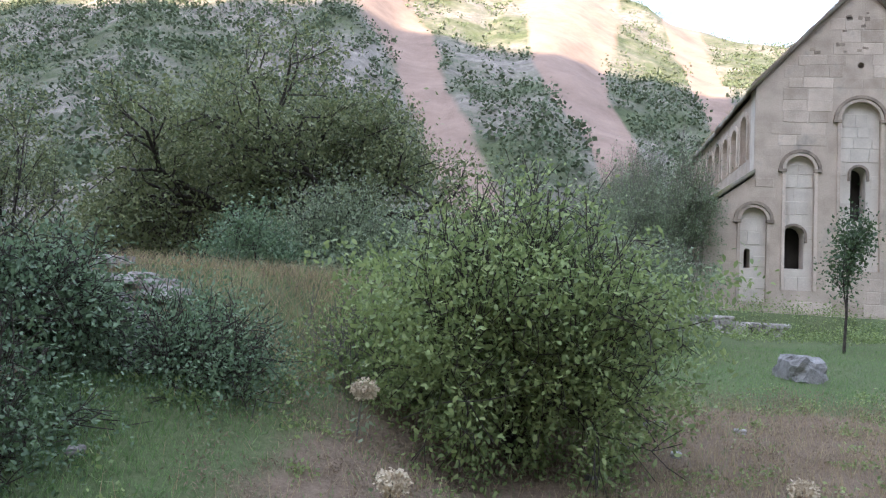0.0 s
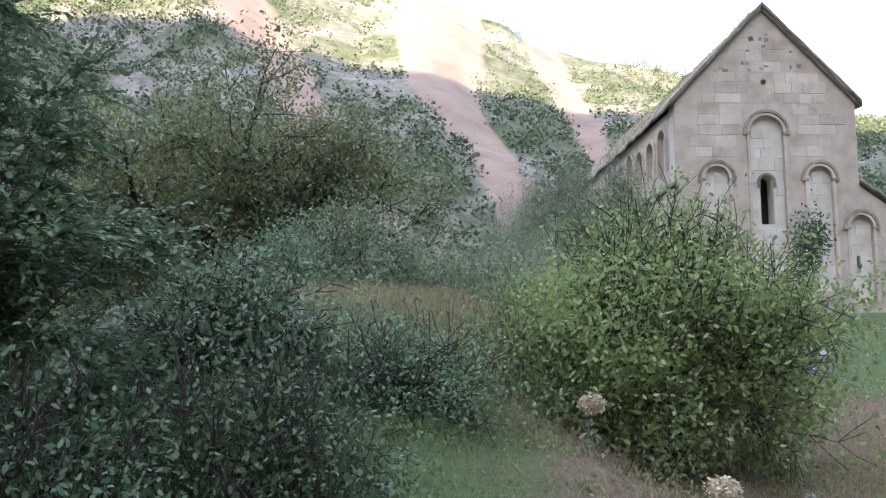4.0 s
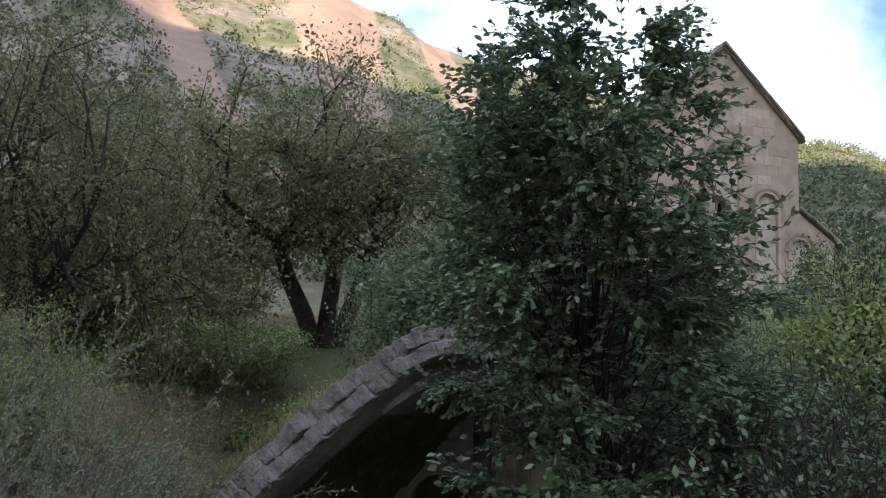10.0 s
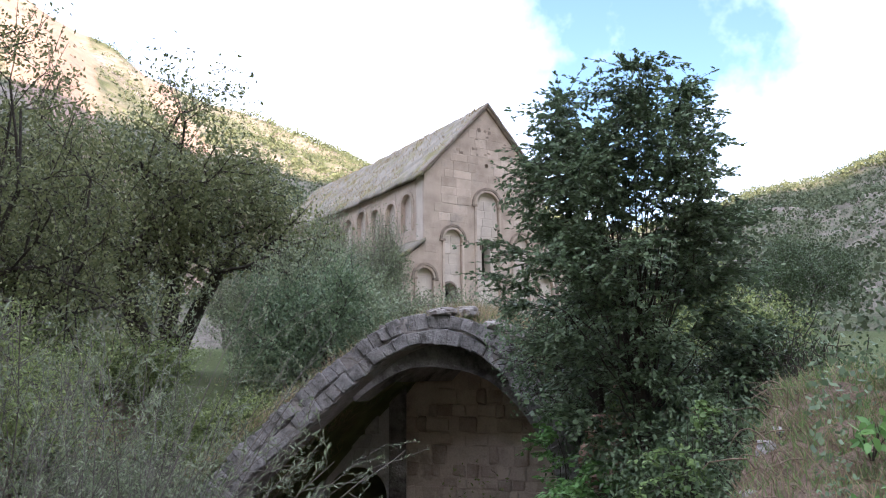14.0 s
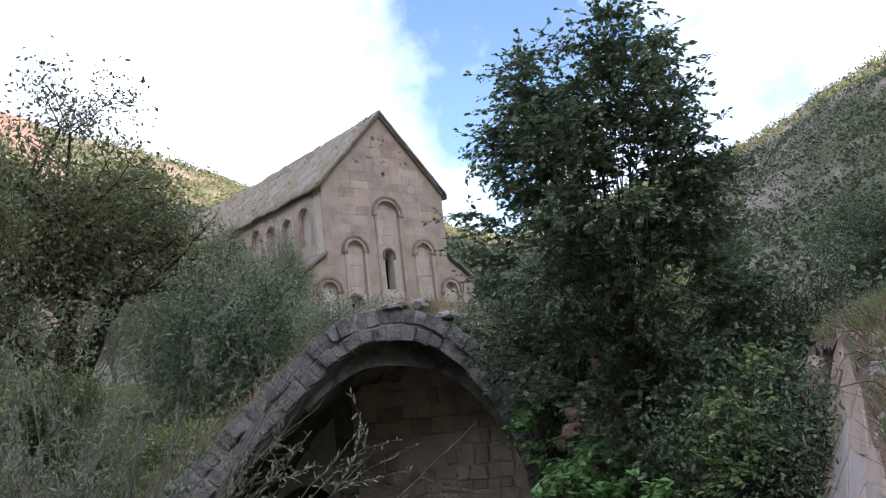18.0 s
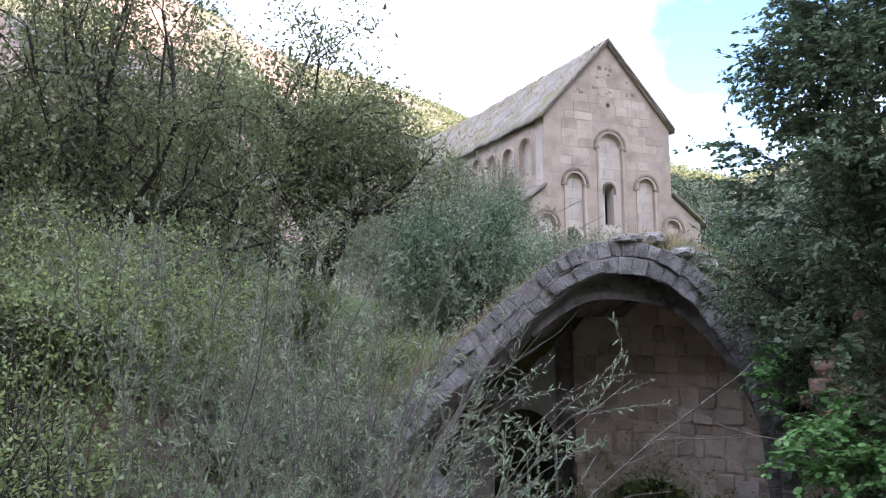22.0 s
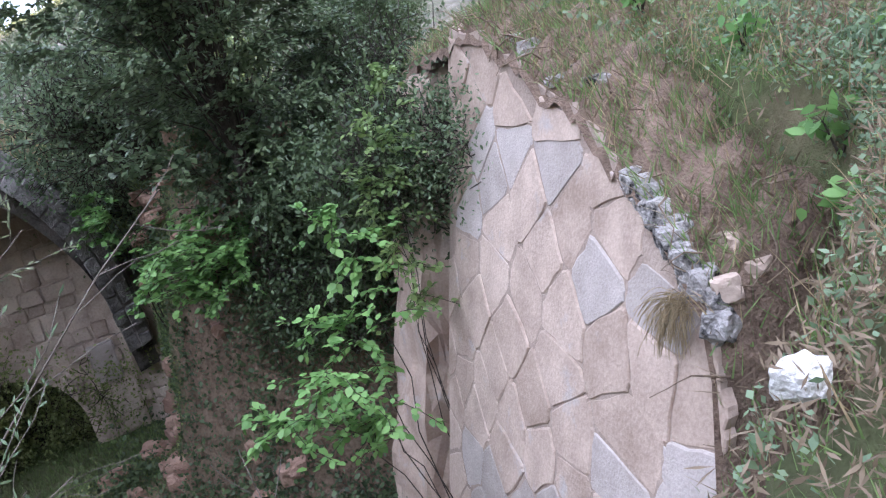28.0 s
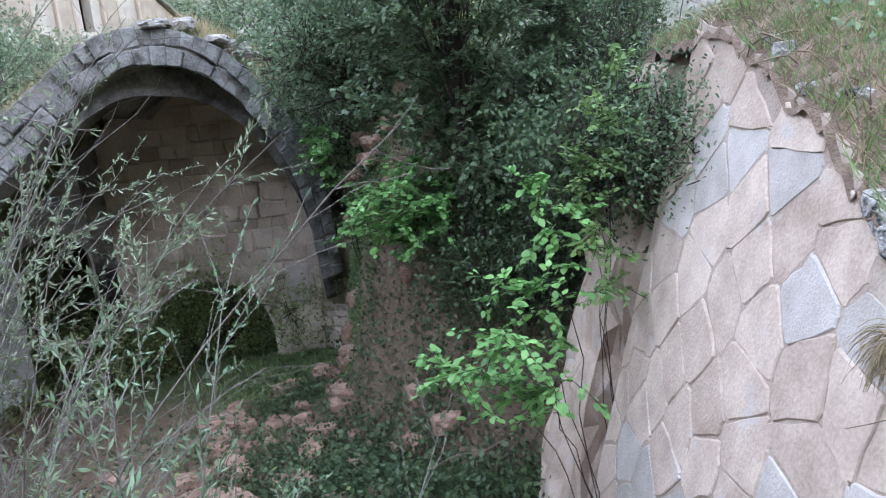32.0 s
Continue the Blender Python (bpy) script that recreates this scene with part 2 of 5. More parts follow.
def ground_material():
    """Soil, short grass and scree, told apart by the sheet's own masks."""
    m = bpy.data.materials.new("ground")
    m.use_nodes = True
    n, l = m.node_tree.nodes, m.node_tree.links
    bsdf = n["Principled BSDF"]
    bsdf.inputs["Roughness"].default_value, bsdf.inputs["Specular IOR Level"].default_value = 0.95, 0.1
    geo = n.new("ShaderNodeNewGeometry")

    def noise_of(s, d=6.0, rough=0.6):
        node = n.new("ShaderNodeTexNoise")
        node.inputs["Scale"].default_value, node.inputs["Detail"].default_value, node.inputs["Roughness"].default_value = s, d, rough
        l.new(geo.outputs["Position"], node.inputs["Vector"])
        return node.outputs["Fac"]

    def ramp_of(fac, a, b, ca, cb):
        node = n.new("ShaderNodeValToRGB")
        node.color_ramp.elements[0].position, node.color_ramp.elements[1].position = a, b
        node.color_ramp.elements[0].color, node.color_ramp.elements[1].color = (*ca, 1), (*cb, 1)
        l.new(fac, node.inputs["Fac"])
        return node.outputs["Color"]

    def mixed(fac, a, b):
        node = n.new("ShaderNodeMix")
        node.data_type = "RGBA"
        l.new(fac, node.inputs["Factor"])
        l.new(a, node.inputs["A"])
        l.new(b, node.inputs["B"])
        return node.outputs["Result"]

    def mask(name):
        node = n.new("ShaderNodeAttribute")
        node.attribute_name = name
        return node.outputs["Fac"]

    def rough_edge(fac, s, amount):
        node, node2 = n.new("ShaderNodeMath"), n.new("ShaderNodeMath")
        node.operation, node2.operation = "MULTIPLY_ADD", "SUBTRACT"
        node.inputs[1].default_value = amount
        l.new(noise_of(s), node.inputs[0])
        l.new(fac, node.inputs[2])
        l.new(node.outputs[0], node2.inputs[0])
        node2.inputs[1].default_value = amount / 2
        return ramp_of(node2.outputs[0], 0.35, 0.65, (0, 0, 0), (1, 1, 1))

    soil = mixed(noise_of(0.9), ramp_of(noise_of(14), 0.3, 0.75, (0.11, 0.075, 0.05), (0.27, 0.19, 0.135)), ramp_of(noise_of(30), 0.3, 0.7, (0.15, 0.11, 0.075), (0.33, 0.25, 0.18)))
    turf = mixed(noise_of(0.5), ramp_of(noise_of(22), 0.3, 0.7, (0.06, 0.10, 0.035), (0.15, 0.20, 0.08)), ramp_of(noise_of(16), 0.3, 0.7, (0.09, 0.09, 0.045), (0.18, 0.165, 0.09)))
    near = mixed(rough_edge(mask("grass"), 1.3, 0.7), soil, turf)
    rock = mixed(ramp_of(noise_of(0.035, 8.0, 0.7), 0.4, 0.6, (0, 0, 0), (1, 1, 1)), ramp_of(noise_of(0.4, 8.0, 0.75), 0.3, 0.7, (0.09, 0.08, 0.068), (0.36, 0.31, 0.26)), ramp_of(noise_of(0.25, 8.0, 0.75), 0.3, 0.7, (0.045, 0.058, 0.03), (0.13, 0.14, 0.07)))
    scree = ramp_of(noise_of(0.12, 8.0, 0.7), 0.25, 0.75, (0.20, 0.138, 0.108), (0.35, 0.25, 0.195))
    far = mixed(rough_edge(mask("scree"), 0.10, 0.5), rock, scree)
    l.new(mixed(mask("far"), near, far), bsdf.inputs["Base Color"])
    b = n.new("ShaderNodeBump")
    b.inputs["Strength"].default_value, b.inputs["Distance"].default_value = 0.8, 0.12
    l.new(noise_of(9.0, 8.0, 0.7), b.inputs["Height"])
    l.new(b.outputs["Normal"], bsdf.inputs["Normal"])
    return m


# ---- the lie of the land ----
def smooth(a, b, v):
    s = np.clip((np.asarray(v, float) - a) / (b - a), 0, 1)
    return s * s * (3 - 2 * s)


def waves(x, y, scale, seed=0):
    """A cheap uneven surface between -1 and 1."""
    r = np.random.RandomState(seed)
    out = 0
    for k in range(7):
        a, p = r.rand() * 6.28, r.rand(2) * 6.28
        f = scale * (0.6 + 0.35 * k)
        out = out + np.sin(f * (x * np.cos(a) + y * np.sin(a)) + p[0] + 1.3 * np.sin(0.5 * f * (y * np.cos(a) - x * np.sin(a)) + p[1])) / (1 + 0.5 * k)
    return out / 3.2


WALL_A, WALL_DIR = np.array((-25.15, -35.8)), np.array((0.856, 0.517))
RIDGE_AZ = (-180, -140, -110, -85, -60, -38, -28, -17, -5, 3.3, 9, 15, 21, 30, 45, 60, 80, 110, 140, 180)
RIDGE_EL = (30.2, 29.8, 28, 25, 21, 19.5, 25, 29, 26, 23.2, 21.0, 18.9, 16.7, 14, 10, 13, 20, 26, 29.2, 30.2)


def land(x, y):
    """Height of the ground, and how far it is grass, scree and far hillside."""
    x, y = np.asarray(x, float), np.asarray(y, float)
    terrace = np.interp(x, (-40, -28, -26.5, -24, -23, -21.8, -19.2, -17, -13, 0), (-4.2, -3.3, -2.85, -2.05, -1.95, -2.1, -2.2, -2.25, -2.25, -1.9))
    u = (x - WALL_A[0]) * WALL_DIR[0] + (y - WALL_A[1]) * WALL_DIR[1]
    s = -(x - WALL_A[0]) * WALL_DIR[1] + (y - WALL_A[1]) * WALL_DIR[0]
    terrace = terrace + 0.4 * np.exp(-((s + 1.0) / 0.9) ** 2) * smooth(0.8, 2.8, u) * (1 - smooth(4.6, 6.5, u))
    turn = smooth(-2.2, 0.3, u)
    edge, width = 2.9 * (1 - turn) - 0.5 * turn + 2.8 * smooth(5.0, 8.5, u), 2.6 * (1 - turn) + 0.35 * turn + 1.8 * smooth(4.0, 8.0, u)
    drop = smooth(0, 1, (s - edge) / width)
    pit = -5.9 - 1.6 * smooth(-30, -44, x) + 1.5 * smooth(-12, 30, y)
    rim = -(x + 22.4) * 0.916 + (y + 23.7) * 0.402
    pit = pit + (np.interp(y, (-34, -29, -24, -10), (-4.6, -3.2, -1.6, -1.8)) - pit) * smooth(0.6, 3.6, rim)
    west = terrace + (pit - terrace) * drop
    swale = np.interp(y, (-60, -36.2, -34.5, -31, -27, -23.5, -19, -12.4, -4.2, -3.3, 0), (0, 0, -0.2, -0.6, -0.3, 0.2, 0.45, 1.05, 1.1, 2.1, 2.15))
    east = -2.25 + swale + (terrace + 2.25) * (1 - smooth(-36, -31, y))
    bound = -15.0 - 0.40 * np.clip(y + 34, 0, 40)
    z = west + (east - west) * smooth(bound - 4.0, bound + 0.6, x)
    bank = smooth(-7, 16, x) * smooth(-46, -30, y) * (1 - smooth(-14, -2, y))
    z = z + 2.2 * bank
    lx, ld = (x + 20.46) * 0.559 - (y + 26.57) * 0.829, (x + 20.46) * 0.829 + (y + 26.57) * 0.559
    mound = -1.6 - 0.42 * np.clip(np.abs(lx) - 2.6, 0, None) ** 1.15 - 0.45 * np.clip(ld - 4.2, 0, None)
    z = np.maximum(z, z + (np.maximum(mound, z) - z) * smooth(0.0, 1.0, ld))
    shoulder = smooth(2.9, 3.6, lx) * smooth(-3.4, -1.6, ld) * (1 - smooth(2.5, 4.5, ld)) * smooth(-33.2, -31.6, y)
    z = z + (np.maximum(z, -1.35 - 0.30 * np.clip(lx - 2.9, 0, None)) - z) * shoulder
    hollow = smooth(-4.9, -4.2, lx) * (1 - smooth(2.0, 2.9, lx)) * (1 - smooth(4.2, 4.6, ld)) * smooth(-3.4, -1.4, ld)
    z = z + (np.minimum(z, -5.95) - z) * hollow
    r = np.hypot(x + 20, y + 37)
    az = np.degrees(np.arctan2(x + 20, y + 37))
    el = np.interp(az, RIDGE_AZ, RIDGE_EL)
    rise = np.clip((r - 62) / 238, 0, 1) ** 1.15
    high = np.tan(np.radians(el)) * 300 * rise - 0.12 * np.clip(r - 300, 0, None)
    rib = (np.sin(radians(1) * (az * 21 + 50 * np.sin(rise * 3.0))) + 0.5 * np.sin(radians(1) * (az * 47 + 90 * rise))) * 6.0 * rise * (1.15 - rise)
    rough = waves(x, y, 0.11, 3) * 3.2 + waves(x, y, 0.34, 4) * 1.0
    z = z + high + (rib + rough * smooth(0, 0.12, rise)) * smooth(0, 0.1, rise)
    z = z + (waves(x, y, 0.9, 1) * 0.07 + waves(x, y, 2.6, 2) * 0.025) * (1 - smooth(60, 80, r))
    elev = np.degrees(np.arctan2(z + 1, r))
    mid_a = np.interp(elev, (5, 7, 9.5, 12.5, 16, 20.5, 24), (11.0, 9.7, 8.4, 6.6, 3.6, 2.2, 1.5))
    half_a = np.interp(elev, (7, 12, 16, 19, 21), (2.2, 1.7, 2.0, 3.2, 3.4))
    mid_b = np.interp(elev, (7, 10.6, 13, 16.7, 19.8, 23), (16.6, 15.2, 13.9, 11.8, 9.8, 8.6))
    mid_c = np.interp(elev, (4, 9, 14, 20, 28), (-0.5, -2.2, -5.5, -10.5, -17))
    jag = waves(x, y, 0.07, 8) * 1.0
    scree = np.maximum.reduce([1 - smooth(0.6 * half_a, 1.2 * half_a, np.abs(az + 0.6 * jag - mid_a)), 1 - smooth(0.7, 1.5, np.abs(az + 0.4 * jag - mid_b)), 0.9 * (1 - smooth(1.0, 3.4, np.abs(az + 1.5 * jag - mid_c)))])
    scree = scree * smooth(0.03, 0.1, rise)
    grass = np.clip(0.62 + 0.5 * waves(x, y, 0.33, 6) + 0.35 * smooth(-20, -10, x) * smooth(-30, -22, y) + 0.5 * smooth(-14.5, -17.0, x) * smooth(-20.5, -18, x) * smooth(-34, -31, y) - 0.7 * smooth(-13.8, -12.0, x) * (1 - smooth(-24.5, -22, y)) - 0.4 * smooth(-16.9, -14.9, x) * (1 - smooth(-13.5, -12.5, x)) * (1 - smooth(-25, -23, y)) - 0.5 * smooth(0.3, 0.7, drop) * (1 - smooth(bound - 4, bound, x)), 0, 1)
    return z, grass, scree, smooth(52, 70, r)


def level(x, y):
    return float(land(x, y)[0])


# ---- building helpers ----
def mesh_of(name, verts, faces, mat, smooth_faces=False):
    me = bpy.data.meshes.new(name)
    verts, faces = np.asarray(verts, np.float32), np.asarray(faces, np.int32)
    me.vertices.add(len(verts))
    me.vertices.foreach_set("co", verts.ravel())
    k = faces.shape[1]
    me.loops.add(faces.size)
    me.loops.foreach_set("vertex_index", faces.ravel())
    me.polygons.add(len(faces))
    me.polygons.foreach_set("loop_start", np.arange(0, faces.size, k, dtype=np.int32))
    if smooth_faces:
        me.polygons.foreach_set("use_smooth", np.ones(len(faces), bool))
    me.update(calc_edges=True)
    me.materials.append(mat)
    return me


def under(ob, parent):
    ob.parent = parent
    return ob


def np_part(name, verts, faces, mat, parent=None, label="", smooth_faces=False):
    ob = new(name, mesh_of(name, verts, faces, mat, smooth_faces))
    if parent is not None:
        ob.parent = parent
    return tagged(ob, label)


def part(name, bm, mat, parent=None, label=""):
    me = bpy.data.meshes.new(name)
    bm.to_mesh(me)
    bm.free()
    me.materials.append(mat)
    ob = new(name, me)
    if parent is not None:
        ob.parent = parent
    return tagged(ob, label)


def thing(name, label, category, at=(0, 0, 0), group="", kind=""):
    ob = new(name)
    ob.location = at
    bpy.context.view_layer.update()
    return tagged(ob, label, category, group, kind)


def arch_loop(cx, z0, z1, w, n=14):
    """An upright opening with a round head, as points (x, z): w wide, from z0 to the crown z1."""
    r = w / 2
    pts = [(cx - r, z0)]
    pts += [(cx - r * math.cos(math.pi * k / n), z1 - r + r * math.sin(math.pi * k / n)) for k in range(n + 1)]
    return pts + [(cx + r, z0)]


def plate(outer, holes, thick, place=lambda x, d, z: (x, d, z)):
    """A wall of the given outline (x, z) with openings through it."""
    bm = bmesh.new()
    loops, edges = [], []
    for loop in [outer, *holes]:
        vs = [bm.verts.new((x, 0, z)) for x, z in loop]
        loops.append(vs)
        edges += [bm.edges.new((vs[k], vs[(k + 1) % len(vs)])) for k in range(len(vs))]
    bmesh.ops.triangle_fill(bm, use_beauty=True, use_dissolve=False, edges=edges)
    front = list(bm.faces)
    twin = {v: bm.verts.new((v.co.x, thick, v.co.z)) for v in bm.verts[:]}
    for f in front:
        bm.faces.new([twin[v] for v in reversed(f.verts)])
    for vs in loops:
        for k in range(len(vs)):
            a, b = vs[k], vs[(k + 1) % len(vs)]
            bm.faces.new((a, b, twin[b], twin[a]))
    bmesh.ops.recalc_face_normals(bm, faces=bm.faces)
    for v in bm.verts:
        v.co = place(*v.co)
    return bm


def ring(cx, z_spring, r0, r1, d0, d1, n=16, legs=0.0, a0=0.0, a1=math.pi):
    """A raised arch band between the radii r0 and r1, from depth d0 to d1, with legs running down."""
    bm = bmesh.new()
    rows = []
    prof = ((r0, d1), (r0, d0), (r1, d0), (r1, d1))
    pts = [(math.cos(a0 + (a1 - a0) * k / n), math.sin(a0 + (a1 - a0) * k / n), 0.0) for k in range(n + 1)]
    if legs:
        pts = [(pts[0][0], 0, -legs)] + pts + [(pts[-1][0], 0, -legs)]
    for c, s, dz in pts:
        rows.append([bm.verts.new((cx + r * c, d, z_spring + r * s + dz)) for r, d in prof])
    for a, b in zip(rows, rows[1:]):
        for k in range(4):
            bm.faces.new((a[k], a[(k + 1) % 4], b[(k + 1) % 4], b[k]))
    bm.faces.new(rows[0])
    bm.faces.new(rows[-1][::-1])
    bmesh.ops.recalc_face_normals(bm, faces=bm.faces)
    return bm


def stone_mesh(name, sx, sy, sz, mat, seed, worn=0.12, wild=0.0):
    """One dressed stone: a block with its edges taken off, centred, its face towards -y."""
    r = random.Random(seed)
    bm = bmesh.new()
    bmesh.ops.create_cube(bm, size=1)
    for v in bm.verts:
        v.co = Vector((v.co.x * sx, v.co.y * sy, v.co.z * sz)) + Vector([r.uniform(-wild, wild) * k for k in (sx, 0.2 * sy, sz)])
    bmesh.ops.bevel(bm, geom=[e for e in bm.edges], offset=worn * min(sx, sz, sy * 2), segments=1, profile=0.6, affect="EDGES", clamp_overlap=True)
    me = bpy.data.meshes.new(name)
    bm.to_mesh(me)
    bm.free()
    me.materials.append(mat)
    return me


# ---- ground ----
def steps(lo, hi, fine, out_lo, out_hi, grow=1.13):
    mid = list(np.arange(lo, hi, fine))
    for sign, end, stop in ((1, mid[-1], out_hi), (-1, mid[0], out_lo)):
        d, v, some = fine, end, []
        while sign * (stop - v) > 0:
            d = min(d * grow, 60 if abs(v) > 400 else 5.5)
            v += sign * d
            some.append(v)
        mid = mid + some if sign > 0 else some[::-1] + mid
    return np.array(mid)


gx, gy = steps(-44, 4, 0.33, -900, 900), steps(-45, -2, 0.33, -900, 900)
GX, GY = np.meshgrid(gx, gy, indexing="ij")
gz, g_grass, g_scree, g_far = land(GX, GY)
ni, nj = GX.shape
idx = np.arange(ni * nj).reshape(ni, nj)
quads = np.stack([idx[:-1, :-1], idx[1:, :-1], idx[1:, 1:], idx[:-1, 1:]], -1).reshape(-1, 4)
ground = np_part("ground", np.stack([GX, GY, gz], -1).reshape(-1, 3), quads, ground_material(), smooth_faces=True)
tagged(ground, "stony valley ground with short grass, bare soil and pale scree chutes", "ground", kind="structure")
for key, values in (("grass", g_grass), ("scree", g_scree), ("far", g_far)):
    ground.data.attributes.new(key, "FLOAT", "POINT").data.foreach_set("value", np.asarray(values, np.float32).ravel())


# ---- church ----
HW, EAVE, APEX, AISLE, LONG = 4.55, 10.35, 15.2, 6.75, 26.0
church = thing("church", "tall weathered sandstone basilica with a gabled stone roof and blind arches", "church")
ARCHES = ((0.0, 2.0, 9.75, 1.75), (-2.57, 1.0, 7.2, 1.3), (2.57, 1.0, 7.2, 1.3), (-4.55, 0.4, 4.75, 1.2), (4.5, 0.4, 4.75, 1.2))
WINDOWS = ((0.0, 4.3, 6.75, 0.66), (-2.75, 2.0, 3.95, 0.92), (-4.75, 1.95, 2.85, 0.28), (4.4, 1.9, 2.75, 0.2))
outline = [(-AISLE, -0.6), (AISLE, -0.6), (AISLE, 4.6), (HW, 6.2), (HW, EAVE), (0, APEX), (-HW, EAVE), (-HW, 6.2), (-AISLE, 4.6)]
oculus = [(0.15 * math.cos(k * math.pi / 6), 11.45 + 0.15 * math.sin(k * math.pi / 6)) for k in range(12)]
arch_holes = [arch_loop(*a) for a in ARCHES]
facade = part("facade_wall", plate(outline, arch_holes + [oculus, arch_loop(*WINDOWS[1])][0:1], 0.2), FACADE, church)
wall_holes = [arch_loop(cx, a, b, w, 8) for cx, a, b, w in WINDOWS] + [oculus]
part("inner_wall", plate(outline, wall_holes, 0.7, lambda x, d, z: (x, d + 0.204, z)), PANEL, church)
for cx, a, b, w in ARCHES:
    r = w / 2
    part("arch_moulding", ring(cx, b - r, r - 0.02, r + 0.11, -0.10, 0.02, legs=b - r - a), FACADE, church)
    part("arch_moulding", ring(cx, b - r, r + 0.13, r + 0.27, -0.14, 0.02), TRIM, church, "dark weathered outer moulding")
    for side in (-1, 1):
        bm = bmesh.new()
        bmesh.ops.create_cube(bm, size=1, matrix=Matrix.Translation((cx + side * (r + 0.12), -0.05, b - r - 0.06)) @ Matrix.Diagonal((0.34, 0.2, 0.13, 1)))
        part("impost", bm, TRIM, church)
for cx, a, b, w in WINDOWS[:2]:
    part("window_surround", ring(cx, b - w / 2, w / 2 + 0.01, w / 2 + 0.12, 0.10, 0.22, n=12, legs=0.3), TRIM, church)
# near-black room behind, closed all round: the nave's shade put into its colour
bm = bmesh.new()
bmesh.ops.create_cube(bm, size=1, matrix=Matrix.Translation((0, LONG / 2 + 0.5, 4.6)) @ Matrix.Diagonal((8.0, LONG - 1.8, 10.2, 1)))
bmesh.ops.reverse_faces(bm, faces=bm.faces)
part("dark_nave_box", bm, DARK, church)


def side_plate(x0, z0, z1, name, holes, thick, mat):
    side = 1 if x0 > 0 else -1
    bm = plate([(0.95, z0), (LONG, z0), (LONG, z1), (0.95, z1)], holes, thick, lambda a, d, z: (x0 - side * d, a, z))
    bmesh.ops.recalc_face_normals(bm, faces=bm.faces)
    return part(name, bm, mat, church)


side_arches = [(2.0 + 2.05 * k, 7.2, 9.3 if k % 3 else 9.5, 1.25) for k in range(11)]
side_plate(-HW, -0.5, EAVE - 0.2, "nave_wall", [arch_loop(*a, 8) for a in side_arches], 0.22, FACADE)
side_plate(-HW + 0.224, -0.5, EAVE - 0.2, "nave_wall_core", [], 0.5, PANEL)
side_plate(HW, -0.5, EAVE - 0.2, "nave_wall", [], 0.7, FACADE)
side_plate(-AISLE, -1.2, 4.4, "aisle_wall", [arch_loop(3 + 3.0 * k, 1.6, 3.2, 0.7, 6) for k in range(7)], 0.7, FACADE)
side_plate(AISLE, -1.2, 4.4, "aisle_wall", [], 0.7, FACADE)
for cy, a, b, w in side_arches:
    bm = ring(cy, b - w / 2, w / 2, w / 2 + 0.2, -0.1, 0.02, n=10, legs=b - w / 2 - a)
    for v in bm.verts:
        v.co = (-HW + v.co.y, v.co.x, v.co.z)
    bmesh.ops.recalc_face_normals(bm, faces=bm.faces)
    part("arch_moulding", bm, FACADE, church)
bm = plate([(-AISLE, -0.6), (AISLE, -0.6), (AISLE, 4.6), (HW, 6.2), (HW, EAVE), (0, APEX), (-HW, EAVE), (-HW, 6.2), (-AISLE, 4.6)], [], 0.8, lambda x, d, z: (x, LONG + d, z))
part("end_wall", bm, FACADE, church)


def roof_slope(name, xa, za, xb, zb, y0, y1, thick, seed, parent, mat=ROOFSTONE):
    """A stone roof slope with uneven courses, from the ridge (xa, za) to the eave (xb, zb)."""
    r = np.random.RandomState(seed)
    rows, cols = 10, 44
    top = np.zeros((rows + 1, cols + 1, 3))
    for i in range(rows + 1):
        t = i / rows
        for j in range(cols + 1):
            sag = -0.16 * math.sin(math.pi * j / cols) + r.uniform(-0.07, 0.07)
            edge = r.uniform(-0.14, 0.10) if i == rows else 0
            top[i, j] = (xa + (xb - xa) * (t + edge * 0.1), y0 + (y1 - y0) * j / cols + (r.uniform(-0.1, 0.06) if j in (0, cols) else 0), za + (zb - za) * t + sag + (0.06 if i % 2 else 0))
    low = top.copy()
    low[..., 2] -= thick
    v = np.concatenate([top.reshape(-1, 3), low.reshape(-1, 3)])
    k = np.arange((rows + 1) * (cols + 1)).reshape(rows + 1, cols + 1)
    f = np.stack([k[:-1, :-1], k[1:, :-1], k[1:, 1:], k[:-1, 1:]], -1).reshape(-1, 4)
    n0 = (rows + 1) * (cols + 1)
    rim = np.concatenate([k[0], k[1:, -1], k[-1, ::-1][1:], k[::-1, 0][1:]])
    side = np.stack([rim[:-1], rim[1:], rim[1:] + n0, rim[:-1] + n0], -1)
    return np_part(name, v, np.concatenate([f, f[:, ::-1] + n0, side]), mat, parent)


roof_slope("roof", 0, APEX + 0.32, -HW - 0.28, EAVE + 0.02, -0.22, LONG + 1, 0.24, 1, church)
roof_slope("roof", 0, APEX + 0.32, HW + 0.28, EAVE + 0.02, -0.22, LONG + 1, 0.24, 2, church)
roof_slope("aisle_roof", -HW, 6.5, -AISLE - 0.5, 4.55, -0.2, LONG, 0.22, 3, church)
roof_slope("aisle_roof", HW, 6.5, AISLE + 0.5, 4.55, -0.2, LONG, 0.22, 4, church)
